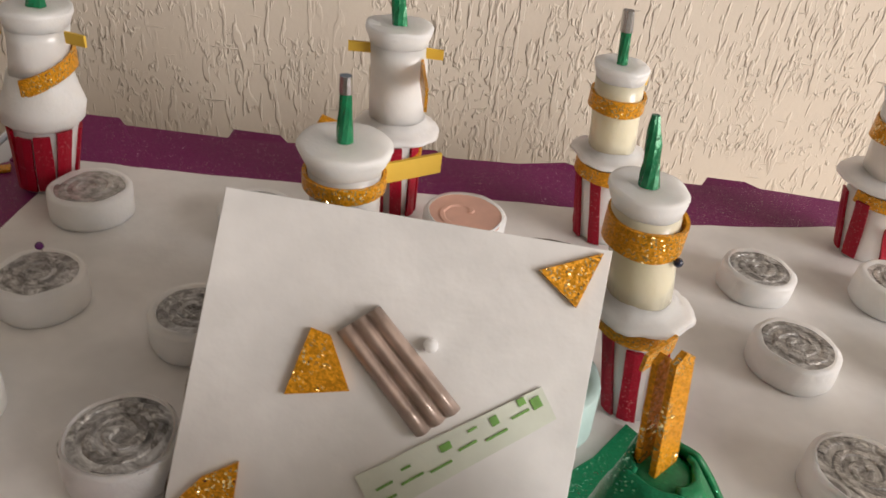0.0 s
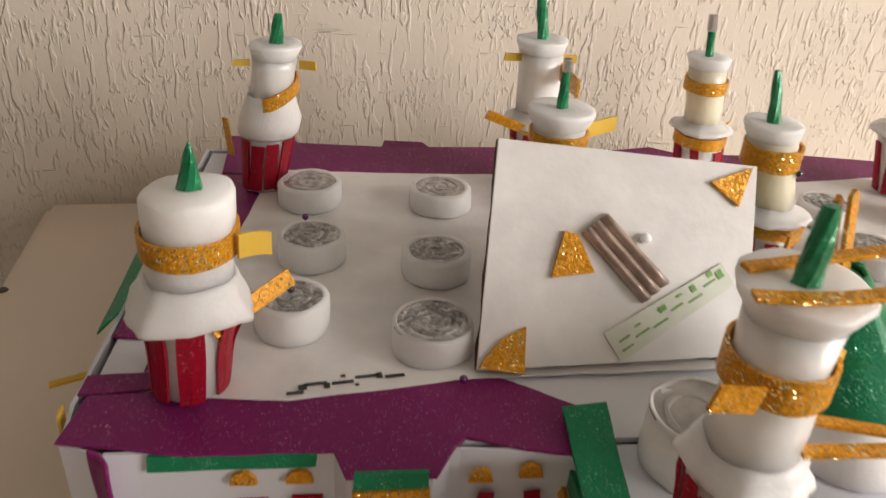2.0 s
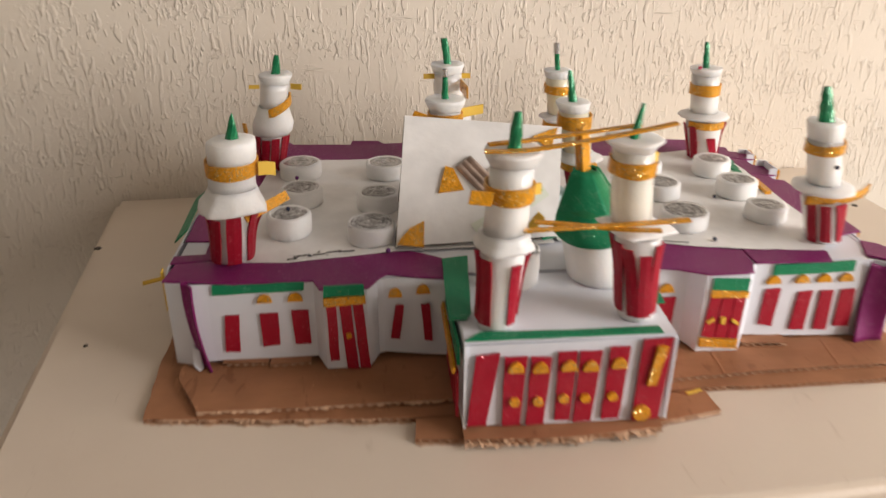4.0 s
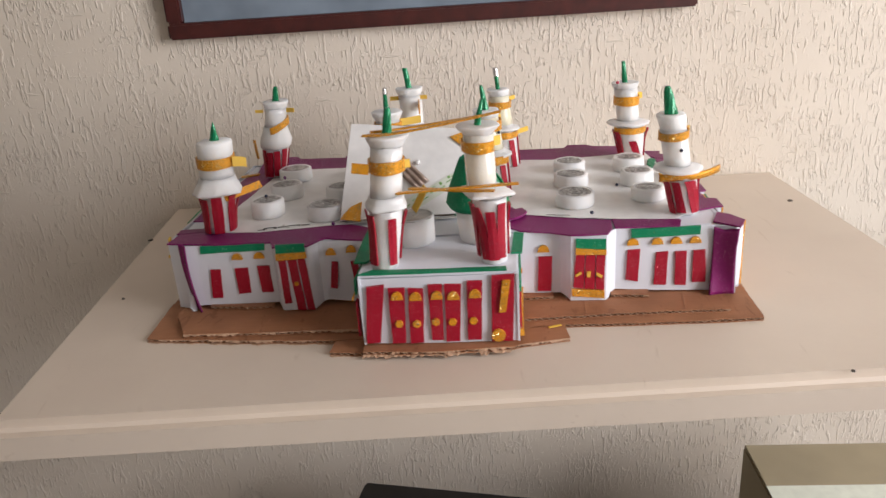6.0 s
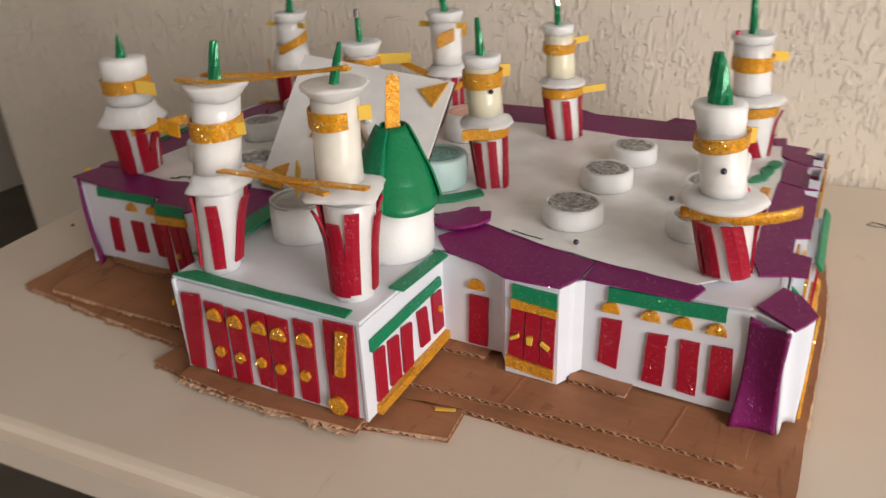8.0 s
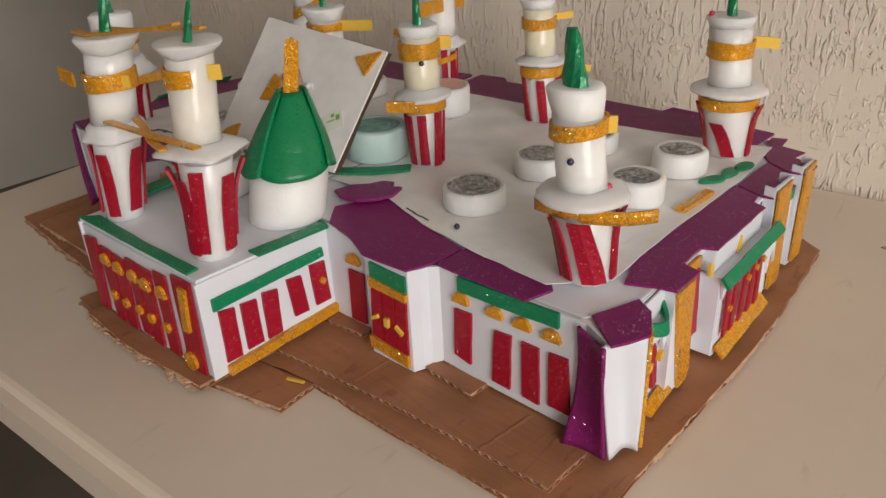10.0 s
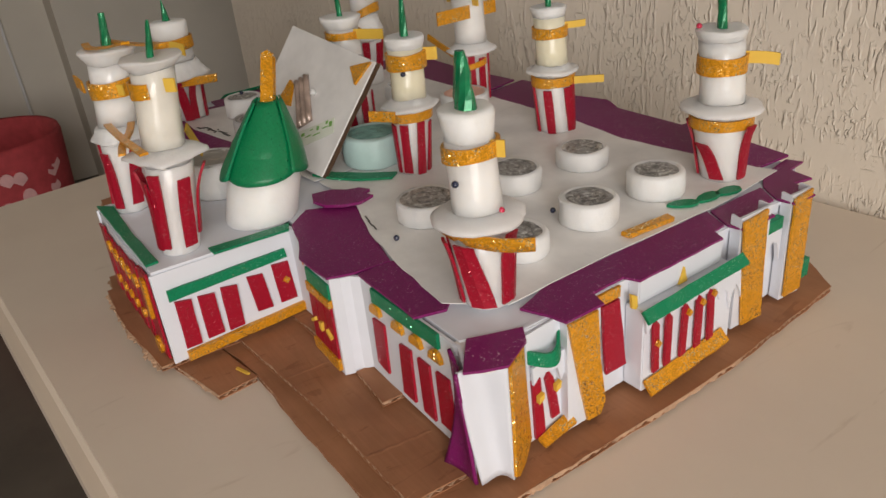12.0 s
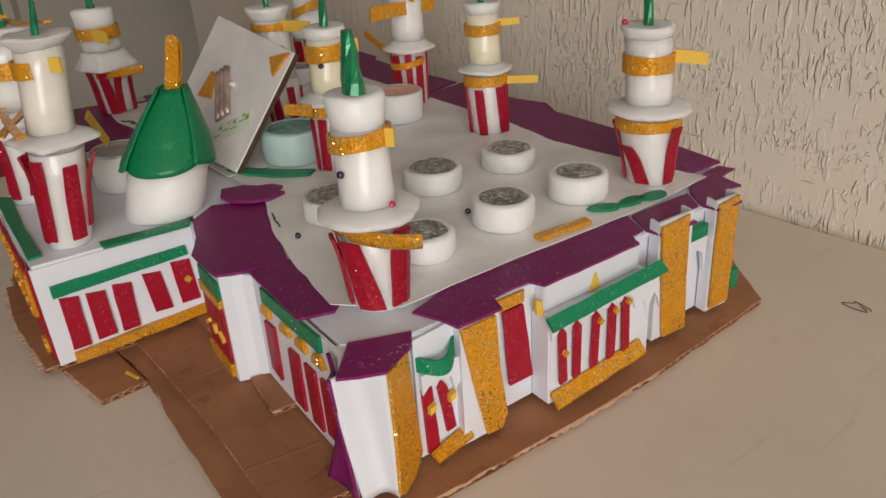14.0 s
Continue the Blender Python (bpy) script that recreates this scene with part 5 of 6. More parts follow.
tagged(part("gold_strip", bent_panel(bent_strip, 22, 2, 0.0018), GOLD, None, "", True), "bent gold glitter strip round the corner minaret", "foam strip")
minaret("cream-taped foam minaret beside the leaning board", (0.0745, 0.125), (0.055, 0.141, 0.223), (0.0118, 0.0150, 0.133), (0.0140, 0.186), (0.1845, 0.1950, 0.0160), (0.0042, 0.1945, 0.45), upper_mat=YELLOWED,
        brim=(0.1400, 0.1480, 0.0225), stripes=stripes((-150, -105, -55, -5, 45, 110), 0.0068, 0.089, 0.131, 3), square=0.3,
        straps=[(0.1770, 0.0125, 0.0150, 2, 0, 0, 360), (0.1360, 0.0085, 0.0165, 3, 0, 0, 360)],
        tails=[((0.068, 0.145, 0.1800), R12, 0.014, 0.0100, 0, 0), ((0.078, 0.110, 0.1385), (-0.72, -0.65, 0.05), 0.022, 0.0085, 0, -1)])
minaret("short-capped white foam minaret behind the leaning board", (-0.060, 0.150), (-0.062, 0.144, 0.224), (0.0140, 0.0165, 0.135), (0.0145, 0.188), (0.1865, 0.1975, 0.0188), (0.0032, 0.197, 0.6), foil=0.006,
        stripes=stripes((-150, -100, -50, 0, 60, 130), 0.0070, 0.089, 0.128), straps=[(0.1810, 0.0065, 0.0155, 0, 0, 0, 360)],
        tails=[((-0.048, 0.150, 0.1815), (0.8, 0.5, 0), 0.030, 0.0090, 0, 0)])
minaret("white foam gate minaret with a gold strap", (-0.044, -0.078), (-0.031, -0.062, 0.239), (0.0134, 0.0163, 0.143), (0.0156, 0.2045), (0.2040, 0.2145, 0.0208), (0.0050, 0.214, 0.55), floor_z=GDECK + 0.0001,
        brim=(0.1445, 0.1560, 0.0200), square=0.45,
        stripes=[(-168, 0.0058, 6, 0.0915, 0.1440, 0.003), (-136, 0.0095, -5, 0.0900, 0.1400, 0.002), (-58, 0.0076, -14, 0.0900, 0.1370, 0.0015), (10, 0.0085, 6, 0.0925, 0.1390, 0.003), (75, 0.0075, -4, 0.0905, 0.1390, 0.002), (140, 0.0075, 4, 0.0905, 0.1380, 0.002)],
        straps=[(0.1855, 0.0120, 0.0162, 2, 0, 0, 360)], tails=[((-0.022, -0.070, 0.1855), (0.8, 0.4, 0), 0.010, 0.008, 0, 0), ((-0.050, -0.086, 0.1860), (-0.9, -0.1, 0.15), 0.016, 0.010, 0, -5)])
minaret("white foam gate minaret with a wide plate and red strips", (0.064, -0.072), (0.058, -0.053, 0.241), (0.0136, 0.0168, 0.148), (0.0146, 0.2125), (0.2105, 0.2180, 0.0210), (0.0034, 0.217, 0.4), floor_z=GDECK + 0.0001,
        brim=(0.1520, 0.1570, 0.0225), square=0.85, shift=(-0.006, 0), upper_mat=CREAM,
        stripes=[(-160, 0.0085, 8, 0.0915, 0.1450, 0.002), (-121, 0.0080, -10, 0.0900, 0.1440, 0.006), (-87, 0.0088, -6, 0.0895, 0.1385, 0.002), (-55, 0.0085, 6, 0.0910, 0.1450, 0.0015), (12, 0.0090, -5, 0.0905, 0.1400, 0.002), (64, 0.0060, 8, 0.0960, 0.1440, 0.006), (143, 0.0065, -6, 0.0920, 0.1440, 0.003)],
        straps=[(0.1990, 0.0105, 0.0153, 4, 0, 150, 330)], tails=[((0.068, -0.055, 0.2005), (0.7, 0.6, 0), 0.008, 0.009, 0, 0)])


# ---------------------------------------------------------------- gold strips that join the gate minarets
def streamer(label, pts, w, flatness=1.0):
    """A long thin foam strip laid through the points."""
    bm = bmesh.new()
    pts = [Vector(p) for p in pts]
    dense = []
    for i in range(len(pts) - 1):
        for s in range(6):
            dense.append(pts[i].lerp(pts[i + 1], s / 6))
    dense.append(pts[-1])
    for _ in range(6):
        dense = [dense[0]] + [(dense[i - 1] + dense[i] * 2 + dense[i + 1]) / 4 for i in range(1, len(dense) - 1)] + [dense[-1]]
    rows = []
    for i, p in enumerate(dense):
        d = (dense[min(i + 1, len(dense) - 1)] - dense[max(i - 1, 0)]).normalized()
        s = d.cross(V(0, 0, 1)).normalized() * (w / 2)
        u = V(0, 0, 0.0008)
        rows.append([bm.verts.new(p - s - u), bm.verts.new(p + s - u), bm.verts.new(p + s + u), bm.verts.new(p - s + u)])
    for a, b in zip(rows, rows[1:]):
        for i in range(4):
            bm.faces.new((a[i], a[(i + 1) % 4], b[(i + 1) % 4], b[i]))
    bm.faces.new(rows[0])
    bm.faces.new(rows[-1])
    return tagged(part("gold_strip", bm, GOLD), label, "foam strip", "gold strips between the gate minarets")


streamer("long gold foam strip across the gate minaret tops", [(-0.055, -0.075, 0.2160), (-0.030, -0.078, 0.2164), (0.010, -0.0765, 0.2215), (0.048, -0.075, 0.2275), (0.0755, -0.0735, 0.2325)], 0.0055)
streamer("long gold foam strip across the gate minaret tops", [(-0.050, -0.058, 0.2155), (-0.025, -0.053, 0.2157), (0.020, -0.050, 0.2200), (0.060, -0.048, 0.2245)], 0.0050)
streamer("gold foam strip crossing between the gate minarets", [(-0.027, -0.081, 0.1600), (0.000, -0.083, 0.1620), (0.045, -0.0845, 0.1640), (0.090, -0.084, 0.1660)], 0.0055)
streamer("gold foam strip crossing between the gate minarets", [(-0.016, -0.066, 0.1600), (0.010, -0.0735, 0.1604), (0.040, -0.0865, 0.1612), (0.067, -0.093, 0.1625)], 0.0050)
tagged(part("yellow_tag", loose_end((-0.0030, -0.0305, 0.1500), (-0.014, 0.011, -0.026), 0.034, 0.0075, 0.0015), GOLDBACK), "yellow foam tag leaning on the grey-topped roll", "foam strip")

# ---------------------------------------------------------------- dome
dome = thing("model_dome", (0.052, 0.0, GDECK), "green foam dome hood on a white foam drum", "dome")


def dome_axis(z):
    return V(0.0560, -0.006, GDECK).lerp(V(0.0430, 0.022, 0.170), (z - GDECK) / (0.170 - GDECK))


part("drum", lathe(soft_rings(GDECK + 0.0001, 0.132, 0.0278, 0.0280, 0.002), dome_axis, 44, 0.03), FOAM, dome, "white foam drum", True)
hood = part("hood_core", lathe([(0.1255, 0.0285), (0.131, 0.0280), (0.140, 0.0255), (0.153, 0.0185), (0.163, 0.0115), (0.1665, 0.0070)], dome_axis, 40, 0.02), HOOD, dome, smooth=True)
for n, (a, wide, mat) in enumerate(((-122, 50, GREEN), (-28, 56, HOOD), (62, 50, HOOD), (150, 56, GREEN))):
    over = 0.0009 * (n % 2 == 0)

    def petal(u, v, a=a, wide=wide, over=over, n=n):
        """One leaf of the hood: bulging, its sides folded a little outward, its foot uneven."""
        side = 2 * u - 1
        r = 0.0330 * (1 - 0.70 * v ** 1.22) + over
        aa = radians(a) + radians(wide - 6 * v) * side
        r += 0.0022 * abs(side) ** 4 * (1 - 0.2 * v) * (1 if n % 2 == 0 else -0.5) + 0.0007 * noise.noise((u * 4 + n * 9, v * 4, 2.0))
        z = 0.1205 + 0.0480 * v - (0.0032 * (1 - side * side) - 0.0022 * abs(side) ** 3 - 0.0012 * noise.noise((u * 3 + n * 5, 1.0, 1.0))) * (1 - v)
        c = dome_axis(z)
        return V(c.x + r * math.cos(aa), c.y + r * math.sin(aa), z)

    part("hood_petal", bent_panel(petal, 14, 12, 0.0017), mat, hood, smooth=True)
FA, FW = V(0.77, 0.64, 0), V(0.62, -0.76, 0.1)
for foot, tip, w, out in ((V(0.0435, 0.0200, 0.158), V(0.0410, 0.0300, 0.2030), 0.0058, 1.0), (V(0.0405, 0.0225, 0.158), V(0.0385, 0.0320, 0.1990), 0.0045, -0.6)):
    part("gold_finial", slab([foot - FA * w, foot + FA * w, tip + FA * w * 0.75 - V(0, 0, 0.003), tip, tip - FA * w * 0.8 - V(0, 0, 0.002)], 0.002, FW * out, 0.0002), GOLD, dome)


# ---------------------------------------------------------------- foam rolls on the roofs
def spiral_mesh(c, z, r, turns, w, h, drift):
    """A wound edge that shows on a roll's end."""
    bm = bmesh.new()
    k = int(turns * 22)
    rows = []
    for i in range(k + 1):
        u = i / k
        a = u * turns * 2 * math.pi + drift
        rr = r * (0.12 + 0.84 * u) * (1 + 0.05 * noise.noise((c[0] * 90 + math.cos(a) * 2, c[1] * 90 + math.sin(a) * 2, u * 4)))
        out = V(math.cos(a), math.sin(a), 0)
        p = V(c[0], c[1], z) + out * rr
        ww = w * (1 + 0.5 * noise.noise((u * 20, c[0] * 50, c[1] * 50)))
        rows.append([bm.verts.new(p - out * ww), bm.verts.new(p - out * ww * 0.5 + V(0, 0, h)), bm.verts.new(p + out * ww * 0.5 + V(0, 0, h)), bm.verts.new(p + out * ww)])
    for a, b in zip(rows, rows[1:]):
        for i in range(4):
            bm.faces.new((a[i], a[(i + 1) % 4], b[(i + 1) % 4], b[i]))
    bm.faces.new(rows[0])
    bm.faces.new(rows[-1])
    return bm


def foam_roll(x, y, r, z0, z1, label, top=None, share=0.88, body=None, off=(0, 0), group="foam rolls on the roof", turns=2.4, dip=0.0013):
    ob = thing("foam_roll", (x, y, z0), label, "foam roll", group)
    rings = soft_rings(z0, z1, r, r * 0.985, 0.0021) + [(z1 + 0.0001, r * share * 1.02), (z1 - 0.0006, r * share * 0.97), (z1 - dip, r * share * 0.93)]
    part("roll", lathe(rings, lambda z: V(x + off[0] * (z > z1 - 0.0001), y + off[1] * (z > z1 - 0.0001), z), 48, 0.05), body or FOAM, ob, smooth=True)
    z1 = z1 - dip
    k = 40
    pts = []
    for i in range(k):
        a = 2 * math.pi * i / k
        w = 1 + 0.16 * noise.noise((x * 70 + 1.5 * math.cos(a), y * 70 + 1.5 * math.sin(a), 3.0)) + 0.05 * noise.noise((x * 70 + 6 * math.cos(a), y * 70 + 6 * math.sin(a), 9.0))
        pts.append(V(x + off[0] + r * share * w * math.cos(a), y + off[1] + r * share * w * math.sin(a), z1 - 0.0001))
    smear = part("smear", slab(pts, 0.0005, (0, 0, 1)), top or SMEAR, ob)
    part("wound_edge", spiral_mesh((x + off[0], y + off[1]), z1 + 0.0003, r * share * 0.92, turns, 0.0021, 0.0007, x * 40), top or SILVER, smear)
    return ob


SL = "white foam roll with silver glitter smeared top"
for x, y, r, h, s in ((-0.212, 0.244, 0.0225, 0.106, 0.86), (-0.118, 0.240, 0.0225, 0.105, 0.84), (-0.204, 0.162, 0.0210, 0.107, 0.88), (-0.127, 0.146, 0.0215, 0.106, 0.84), (-0.209, 0.089, 0.0205, 0.109, 0.84), (-0.134, 0.071, 0.0218, 0.106, 0.93)):
    foam_roll(x, y, r, DECK, h, SL if y < 0.2 else "white foam roll with pale glitter glue on top", None if y < 0.2 else PALEGLUE, s - 0.02)
for x, y, r, h, s in ((0.163, 0.158, 0.0215, 0.105, 0.92), (0.168, 0.225, 0.0210, 0.104, 0.90), (0.246, 0.221, 0.0208, 0.107, 0.84), (0.245, 0.155, 0.0205, 0.107, 0.86), (0.160, 0.080, 0.0225, 0.105, 0.95), (0.246, 0.092, 0.0195, 0.104, 0.85)):
    foam_roll(x, y, r, DECK, h, SL, share=s - 0.06)
foam_roll(0.027, 0.114, 0.0270, DECK, 0.1150, "pale teal foam roll behind the leaning board", TEALTOP, 0.80, TEAL, group="coloured rolls on the roof", turns=4.0)
foam_roll(-0.002, 0.236, 0.0235, DECK, 0.1160, "white foam roll with a pinkish paper top", PINK, 0.90, group="coloured rolls on the roof", turns=0.8)
foam_roll(-0.022, -0.011, 0.0235, GDECK + 0.0001, 0.1150, "white foam roll with a grey smudged top on the gatehouse", GREYTOP, 0.96, group="coloured rolls on the roof", turns=0.8)

# ---------------------------------------------------------------- leaning board with its collage
TL, TR, BL, BR = V(-0.101, 0.115, 0.190), V(0.045, 0.117, 0.176), V(-0.113, 0.046, 0.0915), V(0.0347, 0.0578, 0.0915)
cn = (TR - TL).cross(TL - BL).normalized()
if cn.y > 0:
    cn = -cn
boardT = thing("leaning_board", BL.lerp(BR, 0.5), "square white foam board leaning on the roof with gold corners", "sign board")
part("board", slab([TL, TR, BR, BL], 0.0014, -cn, 0, None, 0.0003), SHEET, boardT)


part("backing", slab([p - cn * 0.0016 for p in (TL, TR, BR, BL)], 0.0040, -cn, 0.0008), CORE, boardT, "dark torn backing of the board")


def on_board(p, up=0.0002):
    p = Vector(p)
    return p - cn * ((p - TL).dot(cn)) + cn * up


for tri in (((0.0163, 0.1099, 0.169), (0.0408, 0.1161, 0.1751), (0.0318, 0.1034, 0.1577)), ((-0.0662, 0.0896, 0.149), (-0.0590, 0.0885, 0.1470), (-0.0505, 0.078, 0.1303), (-0.0738, 0.0752, 0.129)),
            ((-0.0875, 0.0602, 0.1086), (-0.1000, 0.0560, 0.1040), (-0.1085, 0.0500, 0.0970), (-0.1120, 0.0467, 0.0925), (-0.0886, 0.0463, 0.0893))):
    part("gold_corner", slab([on_board(p) for p in tri], 0.0022, cn, 0.0003), GOLD, boardT)
# ribbed brown paper: two rounded ridges side by side
pa, pb, pc, pd = (on_board(p, 0.0004) for p in ((-0.0568, 0.0895, 0.1478), (-0.0421, 0.0965, 0.1562), (-0.0088, 0.0781, 0.1256), (-0.0244, 0.0705, 0.1164)))
bm = bmesh.new()
rows = []
for i in range(6):
    u = i / 5
    a, b = pa.lerp(pd, u), pb.lerp(pc, u)
    lo, hi = [], []
    for j in range(25):
        s = j / 24
        h = 0.0008 + 0.0034 * abs(math.sin(math.pi * 3 * s)) ** 0.8
        lo.append(bm.verts.new(a.lerp(b, s)))
        hi.append(bm.verts.new(a.lerp(b, s) + cn * h))
    rows.append(lo + hi[::-1])
k = len(rows[0])
for p, q in zip(rows, rows[1:]):
    for i in range(k):
        bm.faces.new((p[i], p[(i + 1) % k], q[(i + 1) % k], q[i]))
bm.faces.new(rows[0])
bm.faces.new(rows[-1])
part("ribbed_paper", bm, RIBBED, boardT, "ridges of shiny brown ribbed paper", True)
la, lb, lc, ld = (on_board(p, 0.0006) for p in ((-0.0458, 0.0605, 0.1043), (0.0213, 0.0853, 0.1326), (0.0282, 0.079, 0.1227), (-0.0365, 0.0525, 0.0916)))
lab = part("paper_label", slab([la, lb, lc, ld], 0.0005, cn, 0.0003), LABEL, boardT, "pale paper label with green handwriting")
ink_bars(lab, "ink_bar", GREENINK, ld + cn * 0.0006, lc - ld, la - ld, cn,
         [(0.05, 0.14, 0.22, 0.05), (0.06, 0.15, 0.50, 0.05), (0.18, 0.30, 0.35, 0.05), (0.21, 0.26, 0.62, 0.05), (0.33, 0.45, 0.28, 0.05), (0.42, 0.48, 0.55, 0.16), (0.50, 0.60, 0.40, 0.05),
          (0.58, 0.63, 0.66, 0.05), (0.64, 0.76, 0.30, 0.05), (0.70, 0.74, 0.52, 0.20), (0.80, 0.90, 0.45, 0.05), (0.86, 0.90, 0.62, 0.16), (0.92, 0.97, 0.40, 0.25)])
bead = bmesh.new()
bmesh.ops.create_icosphere(bead, subdivisions=2, radius=0.003)
bmesh.ops.transform(bead, matrix=Matrix.Translation(on_board((-0.0222, 0.0910, 0.1440), 0.0022)), verts=bead.verts)
part("glue_bead", bead, FOAM, boardT, smooth=True)

# ---------------------------------------------------------------- pins
for mat, label, spots in (
        (PINRED, "red round-headed pin stuck in the model", [(0.177, 0.169, DECK + 0.0022, 0), (0.162, 0.213, DECK + 0.0022, 0), (0.232, 0.214, DECK + 0.0022, 0), (0.2805, 0.0520, 0.1420, 0), (0.2375, 0.270, 0.1965, 0)]),
        (PINDARK, "dark round-headed pin stuck in the model", [(0.175, 0.043, DECK + 0.0022, 0), (0.219, 0.146, DECK + 0.0022, 0), (0.2676, 0.0318, 0.1600, 70), (0.0745, 0.1235, 0.1690, 70), (-0.209, 0.089, 0.1125, 0)]),
        (PINPURPLE, "purple round-headed pin stuck in the model", [(-0.120, 0.041, DECK + 0.0022, 0), (-0.209, 0.177, 0.1105, 25)])):
    for x, y, z, lean in spots:
        turn = Matrix.Translation((x, y, z)) @ Matrix.Rotation(radians(lean), 4, "X")
        ob = thing("pin", (x, y, z), label, "pin", "pins in the model")
        bm = bmesh.new()
        bmesh.ops.create_uvsphere(bm, u_segments=14, v_segments=9, radius=0.0021)
        bmesh.ops.transform(bm, matrix=turn, verts=bm.verts)
        part("pin_head", bm, mat, ob, smooth=True)
        bm = bmesh.new()
        bmesh.ops.create_cone(bm, segments=6, radius1=0.0003, radius2=0.0003, depth=0.006, cap_ends=True)
        bmesh.ops.transform(bm, matrix=turn @ Matrix.Translation((0, 0, -0.004)), verts=bm.verts)
        part("needle", bm, STEEL, ob)

# ---------------------------------------------------------------- marks on the table
for x, y, r in ((-0.452, 0.261, 0.0042), (0.503, 0.324, 0.0040), (-0.395, 0.05, 0.0022), (0.381, -0.1600, 0.0020)):
    bm = bmesh.new()
    bmesh.ops.create_cone(bm, segments=14, radius1=r, radius2=r * 0.8, depth=0.0012, cap_ends=True)
    bmesh.ops.transform(bm, matrix=Matrix.Translation((x, y, 0.0006)), verts=bm.verts)
    tagged(part("screw_cap", bm, FLECK), "small dark screw cap in the tabletop", "screw", "screw caps in the table")
strand = []
for i in range(26):
    a = i / 25 * 2 * math.pi * 1.15
    strand.append((0.378 + 0.007 * math.cos(a) + 0.004 * math.cos(2.3 * a), 0.368 + 0.005 * math.sin(a), 0.0004))
bm = bmesh.new()
rows = []
for i, p in enumerate(strand):
    q, o = Vector(strand[min(i + 1, 25)]), Vector(strand[max(i - 1, 0)])
    s = (q - o).cross(V(0, 0, 1)).normalized() * 0.0002
    p = Vector(p)
    rows.append([bm.verts.new(p - s), bm.verts.new(p + s), bm.verts.new(p + s + V(0, 0, 0.0005)), bm.verts.new(p - s + V(0, 0, 0.0005))])
for a, b in zip(rows, rows[1:]):
    for i in range(4):
        bm.faces.new((a[i], a[(i + 1) % 4], b[(i + 1) % 4], b[i]))
bm.faces.new(rows[0])
bm.faces.new(rows[-1])
tagged(part("thread", bm, FLECK), "short dark curled thread lying on the tabletop", "thread")

# ---------------------------------------------------------------- picture over the table
tilt = math.degrees(math.atan(0.068))
frame_x, frame_z, fw, fh = -0.02, 0.545, 0.815, 0.54
pict = thing("picture", (frame_x, wall_y(frame_x), frame_z - fh / 2), "framed picture with a dark red wooden frame on the wall", "picture")
wayx = V(math.cos(radians(tilt)), math.sin(radians(tilt)), 0)
mid = V(frame_x, wall_y(frame_x) - 0.012, frame_z)
for dx, dz, sx, sz in ((0, fh / 2 - 0.012, fw, 0.024), (0, -fh / 2 + 0.012, fw, 0.024), (fw / 2 - 0.012, 0, 0.024, fh - 0.0482), (-fw / 2 + 0.012, 0, 0.024, fh - 0.0482)):
    part("frame_bar", box(mid + wayx * dx + V(0, 0, dz), (sx, 0.022, sz), 0.003, tilt), MAHOGANY, pict)
part("print", box(mid + V(0, 0.004, 0), (fw - 0.049, 0.006, fh - 0.049), 0.0, tilt), PICTURE, pict)

# ---------------------------------------------------------------- under and beside the table
cab = thing("black_cabinet", (0.15, 0.06, FLOOR), "black box with a pale sticker under the table", "box")
part("body", box((0.105, 0.105, (FLOOR - 0.455) / 2), (0.60, 0.24, -FLOOR - 0.455), 0.004, -9), BLACK, cab)
part("sticker", slab([V(-0.165, 0.196, -0.4548), V(-0.122, 0.202, -0.4548), V(-0.108, 0.165, -0.4548), V(-0.151, 0.158, -0.4548)], 0.0006, (0, 0, 1)), LABEL, cab)
cart = thing("carton", (0.53, 0.15, FLOOR), "olive-beige carton standing under the table", "carton")
part("body", box((0.620, 0.12, (FLOOR - 0.374) / 2), (0.36, 0.24, -FLOOR - 0.374), 0.003), CARTON, cart)
for y in (0.0605, 0.1795):
    part("flap", box((0.620, y, -0.372), (0.358, 0.117, 0.003), 0.001), CARTON, cart)
part("tape", box((0.620, 0.12, -0.3700), (0.358, 0.04, 0.0006)), LABEL, cart)

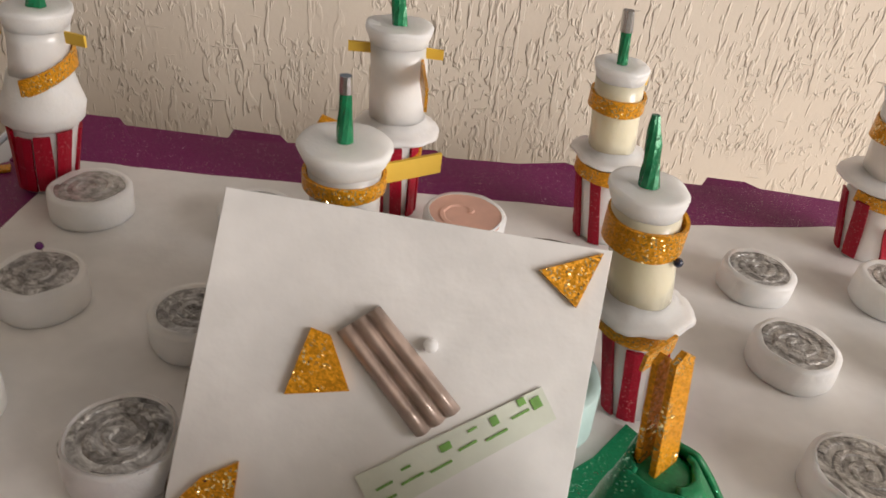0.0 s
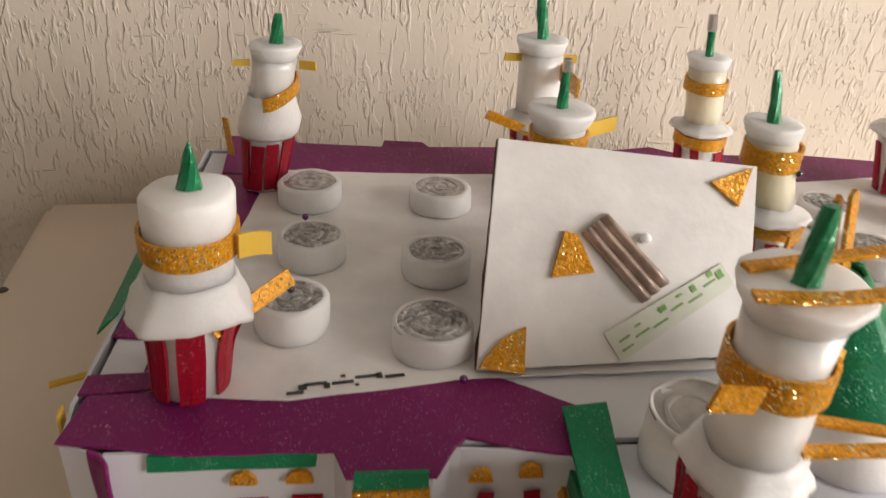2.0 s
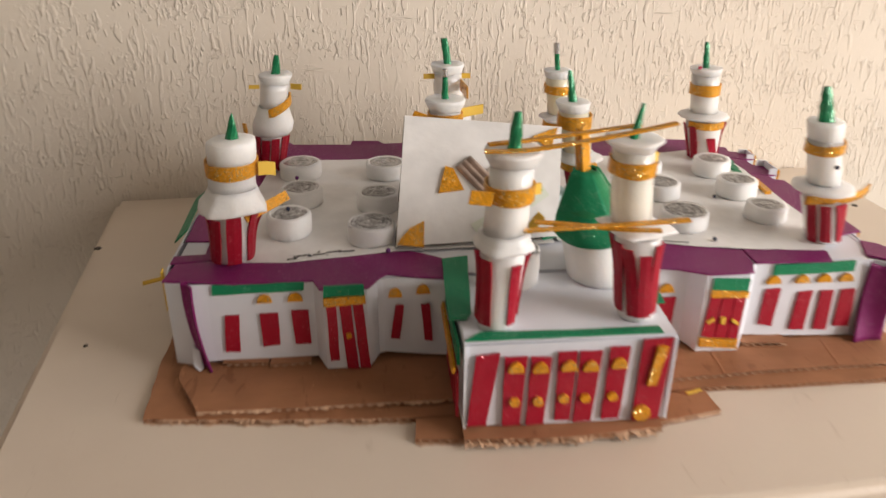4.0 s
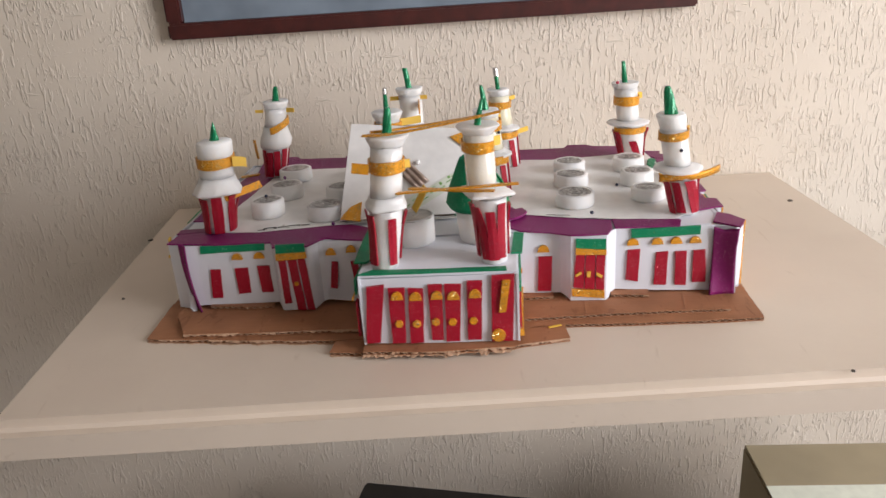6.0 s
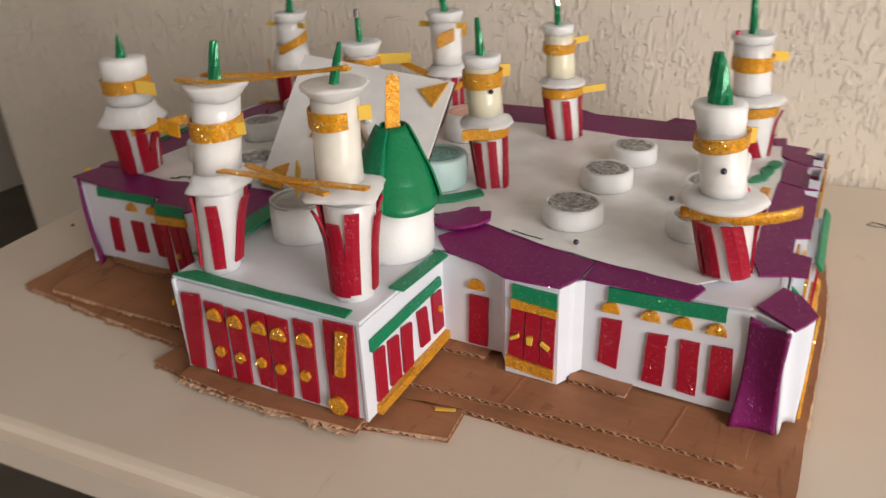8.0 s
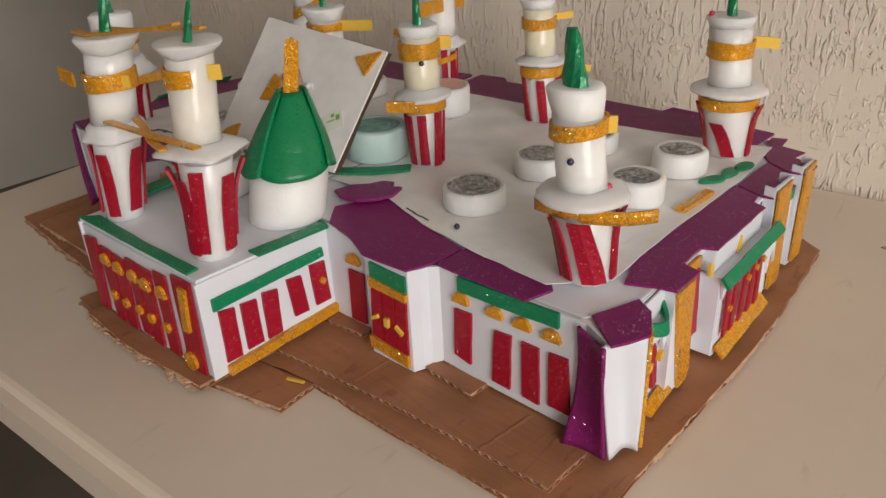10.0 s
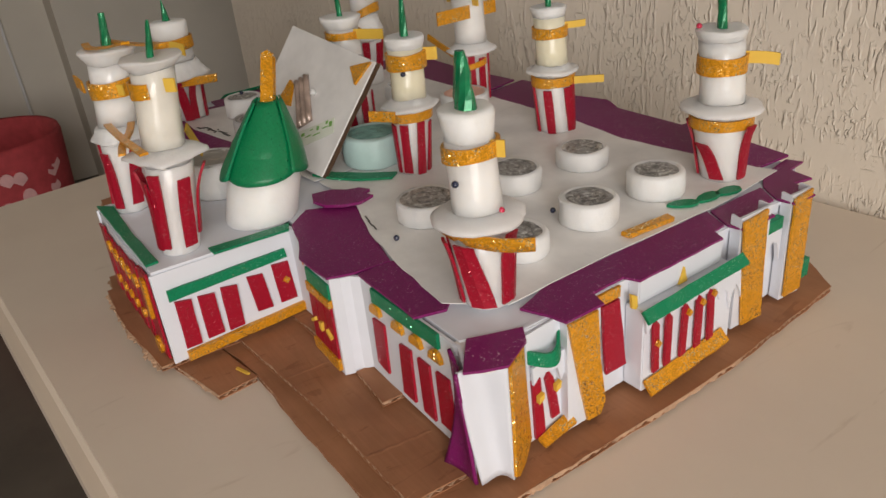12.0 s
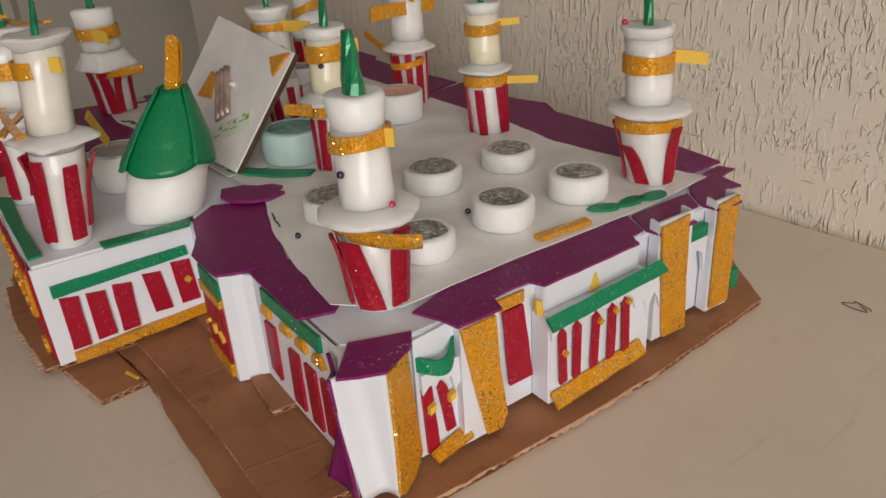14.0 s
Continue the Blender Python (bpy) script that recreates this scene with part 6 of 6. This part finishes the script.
basket = thing("red_basket", (-2.0, -0.12, FLOOR), "red fabric basket with pale shell prints on the floor", "basket")
bm = lathe([(FLOOR, 0.17), (FLOOR + 0.01, 0.178), (FLOOR + 0.2, 0.20), (FLOOR + 0.44, 0.218), (FLOOR + 0.455, 0.216), (FLOOR + 0.45, 0.205), (FLOOR + 0.36, 0.19)], lambda z: V(-2.0, -0.12, z), 48, 0.06)
body = part("tub", bm, BASKET, basket, smooth=True)
for i, (a, z) in enumerate(((-20, -0.40), (0, -0.47), (14, -0.39), (28, -0.48), (-38, -0.48), (42, -0.40), (-8, -0.56), (20, -0.57), (17, -0.445), (41, -0.45), (47, -0.385), (5, -0.385))):
    a = radians(a)
    r = 0.178 + 0.040 * (z - FLOOR) / 0.44 + 0.004
    o, s = V(math.cos(a), math.sin(a), 0), V(-math.sin(a), math.cos(a), 0)
    c = V(-2.0, -0.12, z) + o * r
    pts = [c + s * (0.020 * math.cos(k * math.pi / 7)) + V(0, 0, 0.026 * math.sin(k * math.pi / 7)) for k in range(8)] + [c - V(0, 0, 0.016)]
    part("shell_print", slab(pts, 0.004, o), PRINT, body)
bottle = thing("bottle", (-2.06, -0.19, FLOOR + 0.362), "grey plastic bottle with a white cap in the basket", "bottle")
part("flask", lathe([(FLOOR + 0.362, 0.040), (FLOOR + 0.37, 0.043), (FLOOR + 0.50, 0.043), (FLOOR + 0.545, 0.030), (FLOOR + 0.565, 0.014)], lambda z: V(-2.06, -0.19, z), 28), PLASTIC, bottle, smooth=True)
part("bottle_cap", lathe(soft_rings(FLOOR + 0.565, FLOOR + 0.60, 0.017, 0.017, 0.002), lambda z: V(-2.06, -0.19, z), 24), WHITEPL, bottle, smooth=True)
bm = bmesh.new()
bmesh.ops.create_cone(bm, segments=10, radius1=0.006, radius2=0.006, depth=2.55, cap_ends=True)
bmesh.ops.transform(bm, matrix=Matrix.Translation((-2.79, 0.10, 0.525)), verts=bm.verts)
tagged(part("cable_duct", bm, WHITEPL), "thin white cable running up the grey wall", "cable")
